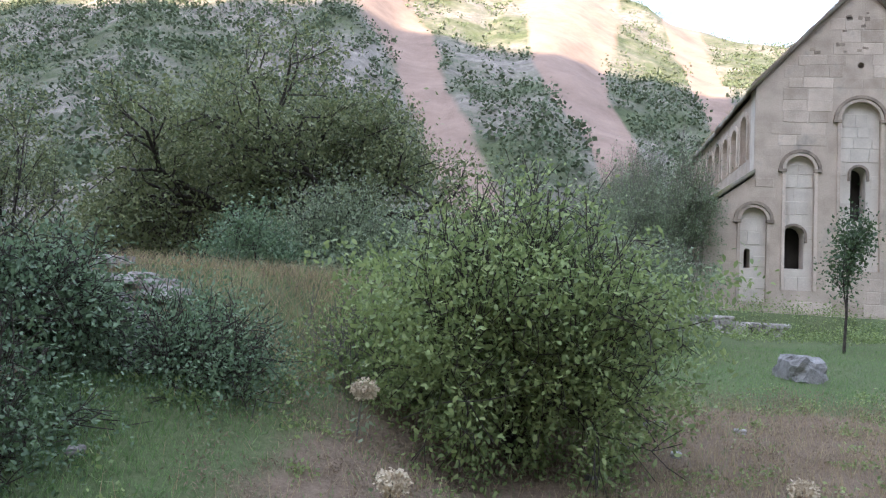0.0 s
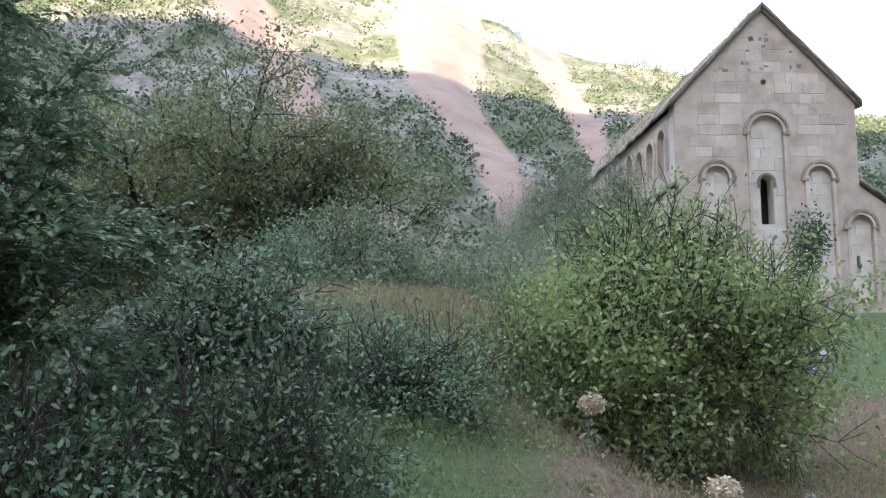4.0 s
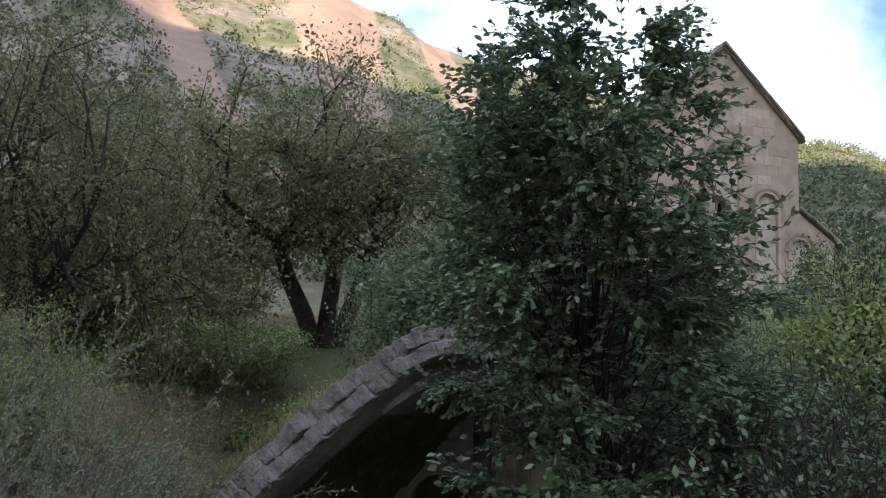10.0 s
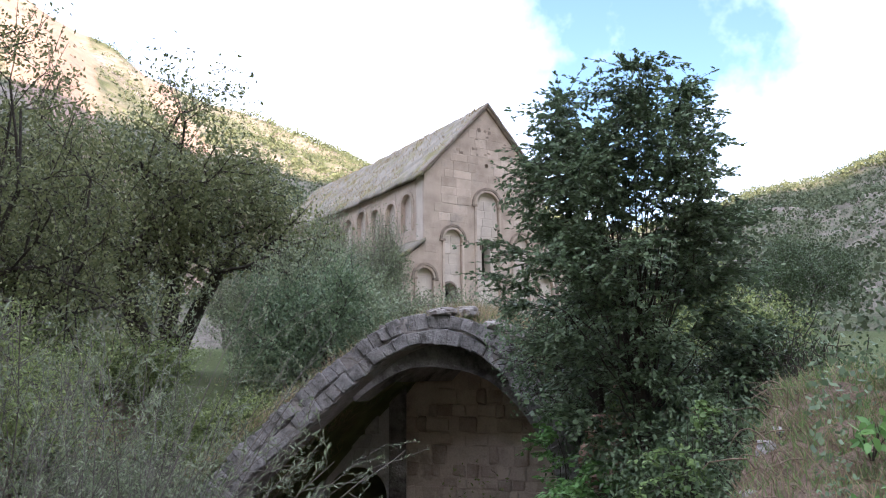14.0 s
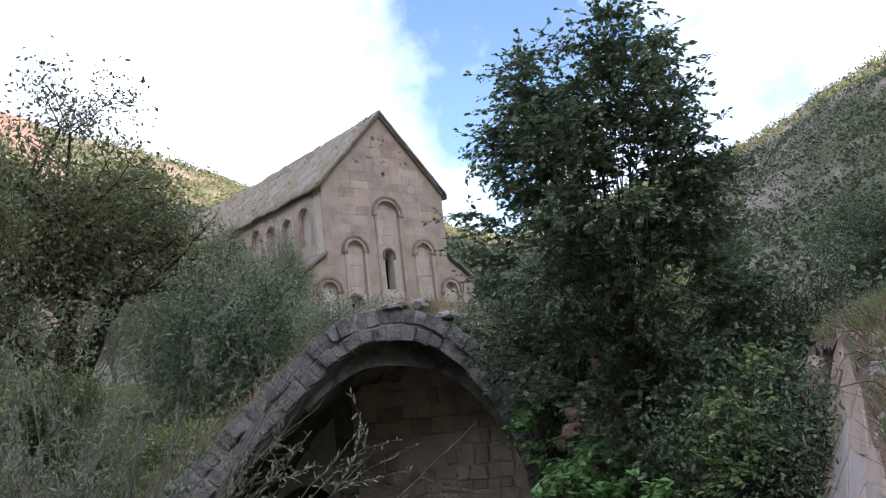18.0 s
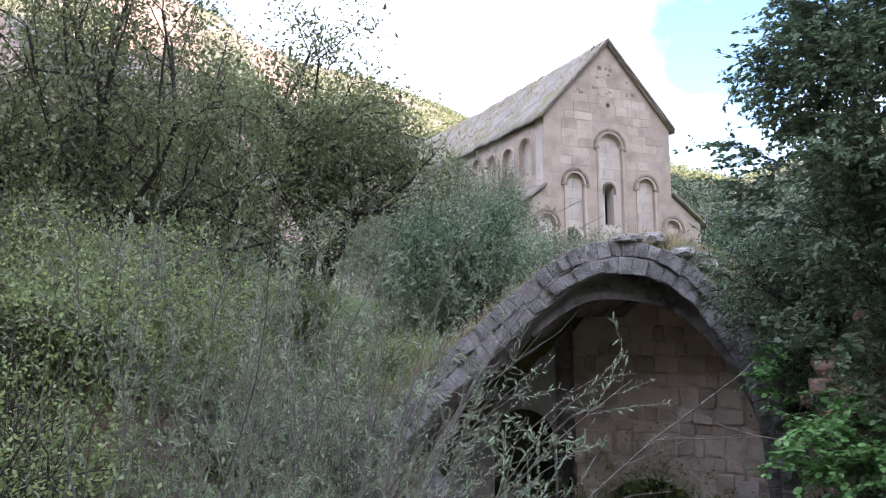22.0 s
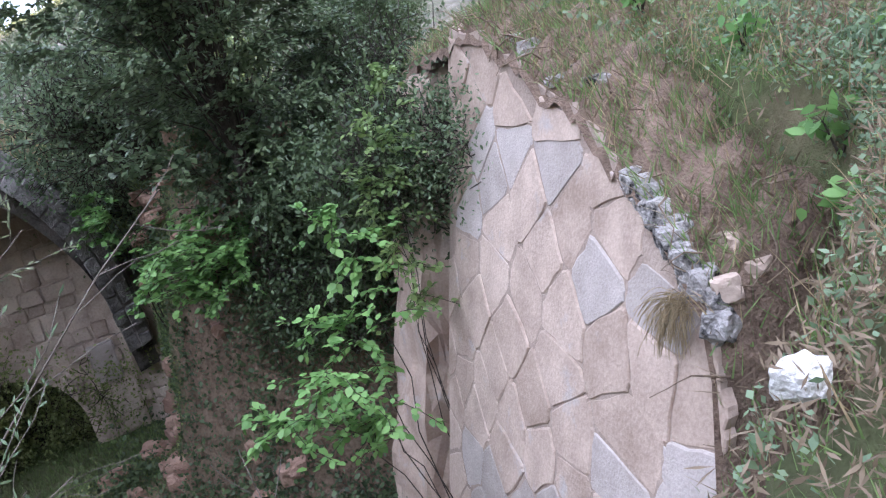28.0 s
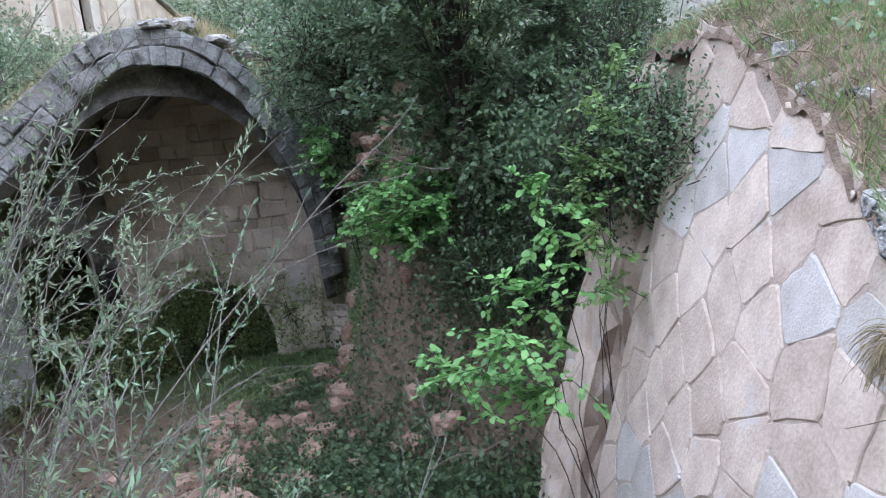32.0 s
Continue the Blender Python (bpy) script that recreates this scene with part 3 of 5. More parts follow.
# verge mouldings up the gable
for side in (-1, 1):
    for off, proud, th in ((0.10, -0.30, 0.16), (-0.10, -0.16, 0.15)):
        bm = bmesh.new()
        a, b = Vector((side * (HW + 0.25), 0, EAVE + off - 0.12)), Vector((0, 0, APEX + off + 0.06))
        prev = None
        for k in range(13):
            p = a.lerp(b, k / 12) + Vector((0, 0, random.uniform(-0.03, 0.02)))
            cur = [bm.verts.new(p + Vector(q)) for q in ((0, proud, 0), (0, proud, th), (0, 0.05, th), (0, 0.05, 0))]
            if prev:
                for q in range(4):
                    bm.faces.new((prev[q], prev[(q + 1) % 4], cur[(q + 1) % 4], cur[q]))
            prev = cur
        bmesh.ops.recalc_face_normals(bm, faces=bm.faces)
        part("verge", bm, TRIM, church)


# ---- trees ----
def tubes(segs, sides=6):
    """One mesh for tapered branch pieces (p0, p1, r0, r1)."""
    n = len(segs)
    p0, p1 = np.array([s[0] for s in segs]), np.array([s[1] for s in segs])
    r0, r1 = np.array([s[2] for s in segs]), np.array([s[3] for s in segs])
    d = p1 - p0
    d /= np.linalg.norm(d, axis=1, keepdims=True) + 1e-9
    ref = np.where(np.abs(d[:, 2:3]) > 0.9, (1.0, 0, 0), (0, 0, 1.0))
    a = np.cross(d, ref)
    a /= np.linalg.norm(a, axis=1, keepdims=True)
    b = np.cross(d, a)
    ang = np.arange(sides) * 2 * np.pi / sides
    circ = a[:, None] * np.cos(ang)[:, None] + b[:, None] * np.sin(ang)[:, None]
    v = np.concatenate([p0[:, None] + circ * r0[:, None, None], p1[:, None] + circ * r1[:, None, None]], 1).reshape(-1, 3)
    base = np.arange(n)[:, None] * 2 * sides
    k = np.arange(sides)
    f = np.stack([base + k, base + (k + 1) % sides, base + sides + (k + 1) % sides, base + sides + k], -1).reshape(-1, 4)
    return v, f


def leaf_quads(at, size, rng, droop=0.3, long=1.9, along=None, oval=False):
    """A folded-flat leaf of four corners at each place."""
    n = len(at)
    d = rng.normal(size=(n, 3)) if along is None else along + rng.normal(size=(n, 3)) * 0.6
    d[:, 2] -= droop
    d /= np.linalg.norm(d, axis=1, keepdims=True)
    s = rng.normal(size=(n, 3))
    s[:, 2] *= 0.5
    s = s - (s * d).sum(1, keepdims=True) * d
    s /= np.linalg.norm(s, axis=1, keepdims=True)
    size = size * rng.uniform(0.6, 1.25, (n, 1))
    w = s * size / long
    if not oval:
        v = np.stack([at, at + d * size * 0.45 + w * 0.5, at + d * size, at + d * size * 0.45 - w * 0.5], 1).reshape(-1, 3)
        return v, np.arange(4 * n).reshape(n, 4)
    up = np.cross(d, s) * size * 0.08
    v = np.stack([at, at + d * size * 0.28 + w * 0.42 + up, at + d * size * 0.66 + w * 0.38 + up, at + d * size, at + d * size * 0.66 - w * 0.38 + up, at + d * size * 0.28 - w * 0.42 + up], 1).reshape(-1, 3)
    return v, np.arange(6 * n).reshape(n, 6)


def skeleton_of(rng, stems, height, spread, radius, levels, forks, lift, first, wobble=0.25):
    """Branch pieces, level by level, and the twigs at their ends."""
    segs, twigs = [], []

    def grow(p, d, length, r, lev):
        steps_n = 3 if lev < 2 else 2
        for k in range(steps_n):
            d = d + rng.normal(size=3) * wobble * 0.55
            d[2] += lift[min(lev, len(lift) - 1)] * 0.2
            d /= np.linalg.norm(d)
            q = p + d * length / steps_n
            r2 = r * (0.86 if lev < levels else 0.6)
            segs.append((p, q, r, r2, lev))
            if lev >= levels - 1:
                twigs.append((p, q))
            if lev < levels and (k > 0 or lev > 0):
                for _ in range(forks[min(lev, len(forks) - 1)] if k == steps_n - 1 else 1 + (rng.rand() < 0.4)):
                    side = rng.normal(size=3)
                    side -= (side @ d) * d
                    side /= np.linalg.norm(side)
                    nd = d * rng.uniform(0.45, 0.95) + side * spread * rng.uniform(0.6, 1.1)
                    grow(q, nd / np.linalg.norm(nd), length * rng.uniform(0.55, 0.78), r2 * rng.uniform(0.5, 0.72), lev + 1)
            p, r = q, r2

    for k in range(stems):
        a = rng.rand() * 6.28 if stems > 1 else 0
        d = np.array((math.cos(a) * first, math.sin(a) * first, 1.0)) if stems > 1 else np.array((0.05, 0.03, 1.0))
        off = np.array((math.cos(a), math.sin(a), 0)) * radius * 1.2 * (stems > 1)
        grow(off, d / np.linalg.norm(d), height * 0.40 * rng.uniform(0.85, 1.15), radius, 0)
    return segs, twigs


def tree(name, label, category, x, y, height, seed, leaf_mat, leaves, leaf_size, stems=1, spread=0.9, radius=0.18, levels=4, forks=(3, 3, 2), lift=(0.2, 0.1, 0.05, 0.0),
         first=0.35, flat=1.0, wide=None, bark=BARK, droop=0.3, puff=0.22, long=1.9, z=None, sink=0.1, along=False, lean=(0, 0), group="", bare=0.0, oval=False, skirt=0.0):
    rng = np.random.RandomState(seed)
    segs, twigs = skeleton_of(rng, stems, height, spread, radius, levels, forks, lift, first)
    pts = np.array([s[1] for s in segs])
    tall = pts[:, 2].max()
    k = height / tall
    half = np.percentile(np.hypot(pts[:, 0], pts[:, 1]), 97)
    w = (wide / half) if wide else k
    scale = np.array((w, w, k))

    def fit_in(p):
        q = p * scale
        q[0] += lean[0] * q[2]
        q[1] += lean[1] * q[2]
        return q

    segs = [(fit_in(a), fit_in(b), r0, r1, lev) for a, b, r0, r1, lev in segs]
    twigs = [(fit_in(a), fit_in(b)) for a, b in twigs]
    zz = (level(x, y) if z is None else z) - sink
    ob = thing(name, label, category, (x, y, zz), group)
    thick = [s for s in segs if s[4] <= 1]
    thin = [s for s in segs if s[4] > 1]
    v, f = tubes(thick, 8)
    np_part("trunk", v, f, bark, ob, smooth_faces=True)
    if thin:
        v, f = tubes([(a, b, max(r0, 0.006), max(r1, 0.004), lev) for a, b, r0, r1, lev in thin], 4)
        np_part("crown_wood", v, f, bark, ob)
    if leaves:
        a, b = np.array([t[0] for t in twigs]), np.array([t[1] for t in twigs])
        keep = rng.rand(len(a)) > bare
        a, b = a[keep], b[keep]
        pick = rng.randint(0, len(a), leaves)
        at = a[pick] + (b[pick] - a[pick]) * rng.rand(leaves, 1) + rng.normal(size=(leaves, 3)) * puff
        dirs = (b - a)[pick]
        dirs = dirs / (np.linalg.norm(dirs, axis=1, keepdims=True) + 1e-9)
        if skirt:
            m = int(leaves * skirt)
            turn_a, up, reach = rng.rand(m) * 6.283, rng.rand(m) ** 0.8, rng.rand(m) ** 0.3
            lobe = 1 + 0.22 * np.sin(turn_a * 3 + seed) + 0.16 * np.sin(turn_a * 7 + 2.1 * seed + 5 * up)
            rad = (wide or 1.0) * reach * lobe * (0.72 + 0.45 * up)
            low = np.stack([rad * np.cos(turn_a), rad * np.sin(turn_a), 0.05 + 0.62 * height * up], 1)
            knots = low[rng.randint(0, m, max(m // 28, 1))]
            low = knots[rng.randint(0, len(knots), m)] + rng.normal(size=(m, 3)) * 0.13
            low[:, 2] = np.maximum(low[:, 2], 0.02)
            at, dirs = np.concatenate([at, low]), np.concatenate([dirs, rng.normal(size=(m, 3))])
        v, f = leaf_quads(at, leaf_size, rng, droop, long, dirs if along else None, oval)
        np_part("crown", v, f, leaf_mat, ob)
    return ob




def leaf_sheet(at, along, size, rng, long=1.6, tilt=0.35):
    """Oval leaves held out flat along their twigs."""
    n = len(at)
    d = along + rng.normal(size=(n, 3)) * np.array((0.7, 0.7, 0.25))
    d[:, 2] -= 0.15
    d /= np.linalg.norm(d, axis=1, keepdims=True)
    up = np.array((0, 0, 1.0)) + rng.normal(size=(n, 3)) * tilt
    w = np.cross(d, up)
    w /= np.linalg.norm(w, axis=1, keepdims=True)
    size = size * rng.uniform(0.55, 1.2, (n, 1))
    w, rise = w * size / long, np.cross(w, d) * size * 0.06
    v = np.stack([at, at + d * size * 0.3 + w * 0.46 + rise, at + d * size * 0.68 + w * 0.36 + rise, at + d * size, at + d * size * 0.68 - w * 0.36 + rise, at + d * size * 0.3 - w * 0.46 + rise], 1).reshape(-1, 3)
    return v, np.arange(6 * n).reshape(n, 6)


def bough(root, centre, reach, twigs, rng, thick):
    """A bough from its root to a flat spray of twigs: branch pieces and the twigs that bear leaves."""
    root, centre = np.array(root, float), np.array(centre, float)
    segs, bearing, line = [], [], []
    for k in range(9):
        t = k / 8
        p = root + (centre - root) * t + np.array((0, 0, 0.35 * math.sin(math.pi * t) * np.linalg.norm(centre - root) * 0.4)) + rng.normal(size=3) * 0.03
        line.append(p)
    for k in range(8):
        segs.append((line[k], line[k + 1], thick * (1 - 0.095 * k), thick * (1 - 0.095 * (k + 1))))
    ahead = line[-1] - line[-3]
    ahead[2] *= 0.3
    ahead /= np.linalg.norm(ahead) + 1e-9
    for k in range(twigs):
        p = line[-1 - int(rng.rand() * 3.4)]
        turn_a = rng.normal() * 1.0
        d = np.array((ahead[0] * math.cos(turn_a) - ahead[1] * math.sin(turn_a), ahead[0] * math.sin(turn_a) + ahead[1] * math.cos(turn_a), rng.normal() * 0.22))
        step = reach * rng.uniform(0.35, 1.0) / 4
        for m in range(4):
            q = p + d * step
            d = d + rng.normal(size=3) * 0.22 + np.array((0, 0, -0.06))
            d /= np.linalg.norm(d)
            segs.append((p, q, thick * 0.22 * (1 - 0.18 * m), thick * 0.22 * (1 - 0.18 * (m + 1))))
            bearing.append((p, q))
            p = q
    return segs, bearing


def boughed(name, label, category, root, boughs, leaf_mat, leaf, per_twig, seed, thick=0.03, twigs=12, group="", bark=BARK, long=1.6, stem_to=None, stem=0.07, tilt=0.35):
    """A plant of a few boughs, each ending in a flat spray of leaves. boughs: (place, reach)."""
    rng = np.random.RandomState(seed)
    root = np.array(root, float)
    ob = thing(name, label, category, tuple(root), group)
    top = np.array(stem_to, float) - root if stem_to is not None else np.zeros(3)
    if stem_to is not None:
        knots = [top * k / 6 + rng.normal(size=3) * 0.04 * (0 < k < 6) for k in range(7)]
        v, f = tubes([(knots[k], knots[k + 1], stem * (1 - 0.09 * k), stem * (1 - 0.09 * (k + 1))) for k in range(6)], 8)
        np_part("trunk", v, f, bark, ob, smooth_faces=True)
    wood, bearing = [], []
    for place, reach in boughs:
        a, b = bough(top * rng.uniform(0.55, 1.0), np.array(place, float) - root, reach, twigs, rng, thick)
        wood += a
        bearing += b
    v, f = tubes([(a, b, max(r0, 0.003), max(r1, 0.0025)) for a, b, r0, r1 in wood], 5)
    np_part("crown_wood", v, f, bark, ob)
    a, b = np.array([t[0] for t in bearing]), np.array([t[1] for t in bearing])
    a, b = np.repeat(a, per_twig, 0), np.repeat(b, per_twig, 0)
    d = (b - a) / np.linalg.norm(b - a, axis=1, keepdims=True)
    at = a + (b - a) * rng.rand(len(a), 1) + rng.normal(size=a.shape) * 0.012
    v, f = leaf_sheet(at, d, leaf, rng, long, tilt)
    np_part("crown", v, f, leaf_mat, ob)
    return ob


def whips(name, label, x, y, z, n, seed, leaf_mat, leaf, per_twig, aim, spread, length, arch=0.05, dead=0.25, long=4.2, group="", thick=0.013, sides=3):
    """A willow-like shrub: long arching stems with side twigs and narrow leaves, some of it dead wood."""
    rng = np.random.RandomState(seed)
    ob = thing(name, label, "shrub", (x, y, z), group)
    segs, bearing = [], []
    for _ in range(n):
        p = rng.normal(size=3) * np.array((0.3, 0.3, 0.05))
        d = np.array(aim, float) + rng.normal(size=3) * np.array((spread, spread, 0.15))
        d /= np.linalg.norm(d)
        whole, gone = rng.uniform(*length), rng.rand() < dead
        r = thick * rng.uniform(0.6, 1.2)
        for k in range(10):
            d = d + rng.normal(size=3) * 0.07 + np.array((0, 0, -arch * (k / 5) ** 1.5))
            d /= np.linalg.norm(d)
            q = p + d * whole / 10
            segs.append((p, q, r, r * 0.86))
            if k > 2:
                for _ in range(rng.randint(1, sides + 1)):
                    e = d * 0.75 + rng.normal(size=3) * 0.45
                    e /= np.linalg.norm(e)
                    a = p + (q - p) * rng.rand()
                    for m in range(3):
                        b = a + e * rng.uniform(0.09, 0.2)
                        segs.append((a, b, r * 0.35 * (1 - 0.2 * m), r * 0.35 * (0.8 - 0.2 * m)))
                        if not gone:
                            bearing.append((a, b))
                        e = e + rng.normal(size=3) * 0.2 + np.array((0, 0, 0.05))
                        e /= np.linalg.norm(e)
                        a = b
            p, r = q, r * 0.86
    v, f = tubes([(a, b, max(r0, 0.0022), max(r1, 0.002)) for a, b, r0, r1 in segs], 4)
    np_part("wood", v, f, TWIG, ob)
    if bearing:
        a, b = np.array([t[0] for t in bearing]), np.array([t[1] for t in bearing])
        a, b = np.repeat(a, per_twig, 0), np.repeat(b, per_twig, 0)
        d = (b - a) / np.linalg.norm(b - a, axis=1, keepdims=True)
        v, f = leaf_quads(a + (b - a) * rng.rand(len(a), 1), leaf, rng, -0.1, long, d)
        np_part("foliage", v, f, leaf_mat, ob)
    return ob


TREES = "trees on the valley floor"
BUSHES = "bushes beside the path"
CHURCHSIDE = "shrubs along the church wall"
HOLLOW = "shrubs in the hollow"
WILLOWS = "willow shrubs beside the vault"
tree("walnut_tree", "old walnut tree with several dark stems and a wide olive crown", "tree", -28.0, -10.0, 13.2, 11, L_WALNUT, 80000, 0.19, stems=4, spread=1.0, radius=0.55, wide=7.6, group=TREES, first=0.55, levels=4, puff=0.2, z=-2.9)
tree("walnut_tree", "walnut tree with a dark trunk among the shrubs", "tree", -21.9, -12.4, 10.2, 13, L_WALNUT, 42000, 0.15, stems=3, spread=1.1, radius=0.32, wide=6.2, group=TREES, first=0.4, puff=0.3)
tree("walnut_tree", "spreading olive-leaved tree with leaning dark trunks", "tree", -28.7, -21.4, 9.8, 12, L_WALNUT, 60000, 0.095, stems=5, spread=1.05, radius=0.17, wide=4.2, group=TREES, first=0.55, puff=0.16, z=-3.8)
tree("bush", "dense mid green bush standing beside the path", "bush", -13.8, -26.8, 4.1, 21, L_BUSH, 30000, 0.085, stems=26, spread=0.85, radius=0.024, levels=3, wide=1.9, group=BUSHES, first=0.6, puff=0.13, forks=(3, 3, 3), skirt=0.7, oval=True)
tree("bush", "lighter green bush with pale upright shoots", "bush", -15.6, -26.2, 4.3, 27, L_BUSH, 26000, 0.075, stems=22, spread=0.8, radius=0.018, levels=3, wide=1.6, group=BUSHES, first=0.5, puff=0.12, skirt=0.5, bark=TWIG)
tree("bush", "leafy green bush with pale upright shoots", "bush", -17.4, -24.2, 3.2, 22, L_BUSH, 22000, 0.08, stems=18, spread=0.8, radius=0.02, levels=3, wide=1.5, group=BUSHES, first=0.6, skirt=0.4)
tree("small_tree", "low dark-trunked tree at the meadow edge", "tree", -19.6, -20.2, 3.7, 23, L_MID, 20000, 0.095, stems=5, spread=0.9, radius=0.07, levels=3, wide=1.9, group=TREES, first=0.6, puff=0.17, skirt=0.12)
tree("bush", "low yellow green bush at the meadow edge", "bush", -24.4, -19.4, 1.6, 24, L_YELLOW, 16000, 0.08, stems=16, spread=0.8, radius=0.02, levels=3, wide=1.8, group=BUSHES, first=0.7, skirt=0.9)
tree("bush", "rounded willow bush in front of the trees", "bush", -18.7, -17.6, 4.6, 25, L_GREY, 26000, 0.10, stems=14, spread=0.8, radius=0.03, levels=3, wide=2.3, group=BUSHES, first=0.6, skirt=0.5)
tree("small_tree", "small many-stemmed tree with oval dark green leaves", "tree", -18.9, -29.1, 2.2, 31, L_MID, 13000, 0.07, stems=8, spread=0.8, radius=0.045, levels=4, wide=1.35, group=TREES, first=0.4, oval=True, z=-1.8, puff=0.12, skirt=0.15)
tree("young_tree", "slender young tree with a small round crown before the church", "tree", -5.4, -13.9, 4.3, 41, L_DARK, 2600, 0.12, stems=1, spread=0.5, radius=0.05, levels=3, wide=0.75)
tree("shrub", "fresh green shrub on the hollow's rim", "shrub", -29.2, -28.6, 3.6, 53, L_BUSH, 24000, 0.05, stems=18, spread=0.8, radius=0.02, levels=3, wide=1.7, group=BUSHES, first=0.6, skirt=0.5, z=-4.6)
tree("shrub", "soft green shrub growing out of the hollow", "shrub", -28.1, -30.6, 2.4, 55, L_BUSH, 12000, 0.05, stems=16, spread=0.8, radius=0.014, levels=3, wide=1.0, group=BUSHES, first=0.6, skirt=0.5, z=-4.8, bark=TWIG)
tree("shrub", "feathery grey green shrub beside the ruined vault", "shrub", -24.4, -24.4, 3.2, 54, L_GREY, 9000, 0.055, stems=26, spread=0.75, radius=0.016, levels=3, wide=1.6, bark=TWIG, along=True, long=4.0, first=0.5, group=BUSHES, skirt=0.4)
tree("shrub", "green shrub on the slope above the chapel", "shrub", -16.6, -25.4, 2.4, 65, L_BUSH, 22000, 0.065, stems=16, spread=0.85, radius=0.02, levels=3, wide=1.4, group=BUSHES, first=0.7, skirt=0.4)
tree("shrub", "feathery fresh green shrub above the hollow", "shrub", -17.6, -28.2, 2.3, 66, L_MID, 16000, 0.06, stems=16, spread=0.85, radius=0.02, levels=3, wide=1.5, group=BUSHES, first=0.6, skirt=0.3, z=-2.6)
tree("shrub", "tall fresh green shrub at the back of the hollow", "shrub", -18.3, -30.4, 1.5, 67, L_MID, 14000, 0.06, stems=14, spread=0.8, radius=0.02, levels=3, wide=1.2, group=BUSHES, first=0.5, z=-2.8, skirt=0.2)
for k, (x, y, h, w, m) in enumerate(((-27.4, -26.2, 2.2, 1.7, L_BUSH), (-29.8, -26.4, 2.4, 1.8, L_WALNUT), (-25.6, -25.6, 2.0, 1.5, L_GREY), (-28.6, -24.2, 2.2, 1.7, L_BUSH), (-31.4, -27.0, 2.6, 1.8, L_BUSH), (-26.4, -28.0, 1.6, 1.2, L_BUSH))):
    tree("shrub", "mixed green shrub on the slope above the hollow", "shrub", x, y, h, 170 + k, m, 16000, 0.06, stems=16, spread=0.85, radius=0.016, levels=3, wide=w, group="shrubs on the slope", first=0.8, skirt=0.7, bark=TWIG)
whips("willow_shrub", "sprawling grey green willow shrub with arching stems", -26.7, -30.8, -5.2, 54, 151, L_GREY, 0.062, 8, (0.22, 0.36, 1.0), 0.30, (3.4, 5.6), 0.05, group=WILLOWS)
whips("willow_shrub", "tall grey willow shrub with long upright stems", -27.6, -29.4, -4.9, 40, 152, L_GREY, 0.062, 7, (0.15, 0.2, 1.0), 0.3, (3.4, 5.2), 0.03, group=WILLOWS)
whips("willow_shrub", "grey willow stems leaning over the broken vault", -25.7, -28.6, -4.9, 40, 153, L_GREY, 0.062, 7, (0.12, 0.1, 1.0), 0.26, (3.0, 5.0), 0.05, dead=0.25, group=WILLOWS)
whips("willow_shrub", "low willow with narrow blue green leaves in the hollow", -26.9, -33.0, -4.7, 22, 154, L_BLUE, 0.05, 5, (0.12, 0.1, 1.0), 0.45, (1.5, 2.9), 0.09, dead=0.2, group=WILLOWS, thick=0.010)
whips("dead_brush", "tangle of dead grey willow branches", -26.9, -31.2, -4.7, 46, 155, L_GREY, 0.05, 0, (0.2, 0.3, 0.7), 0.7, (1.5, 3.0), 0.05, dead=1.0, group=WILLOWS, thick=0.015)
rng = np.random.RandomState(160)
crown = []
for k in range(92):
    a, b, r = rng.rand() * 6.283, rng.rand(), rng.rand() ** 0.5
    round_off = 0.55 + 0.45 * math.sin(math.pi * min(b + 0.12, 1.0))
    crown.append(((-20.6 + 1.6 * r * round_off * math.cos(a), -31.3 + 1.6 * r * round_off * math.sin(a), -1.25 + 3.7 * b - 0.3 * r), rng.uniform(0.5, 0.9)))
boughed("overhanging_tree", "small round-crowned tree growing up out of the hollow", "tree", (-20.4, -31.4, -4.4), crown, L_MID, 0.066, 6, 161, thick=0.012, twigs=34, group=TREES, stem_to=(-20.5, -31.3, -0.7), stem=0.12, tilt=0.6)
low = [((-19.9 + 1.3 * rng.uniform(-1, 1), -31.7 + 0.9 * rng.uniform(-1, 1), -2.7 + 1.5 * rng.rand()), rng.uniform(0.5, 0.8)) for k in range(30)]
boughed("hazel_shrub", "dark green hazel shrub under the round-crowned tree", "shrub", (-19.9, -31.7, -4.4), low, L_MID, 0.08, 5, 166, thick=0.012, twigs=24, group=HOLLOW, long=1.3, tilt=0.6)
for k, (x, y, h, w) in enumerate(((-21.9, -34.3, 1.0, 0.7), (-22.7, -34.3, 1.1, 0.6), (-23.3, -34.7, 0.8, 0.45))):
    tree("shrub", "leafy green shrub on the rim above the wall's end", "shrub", x, y, h, 180 + k, L_MID, 9000, 0.042, stems=14, spread=0.85, radius=0.012, levels=3, wide=w, group=BUSHES, first=0.7, oval=True, skirt=0.6)
boughed("maple_shrub", "fresh green layered shrub reaching out of the shaded hollow", "shrub", (-20.3, -31.6, -4.6), [((-20.9, -30.7, -2.55), 0.9), ((-20.6, -30.3, -2.75), 0.9), ((-20.9, -31.2, -2.8), 0.8), ((-21.2, -30.5, -2.95), 0.7), ((-20.5, -30.9, -2.45), 0.8)], L_BRIGHT, 0.085, 7, 162, thick=0.014, twigs=22, group=HOLLOW, long=1.25)
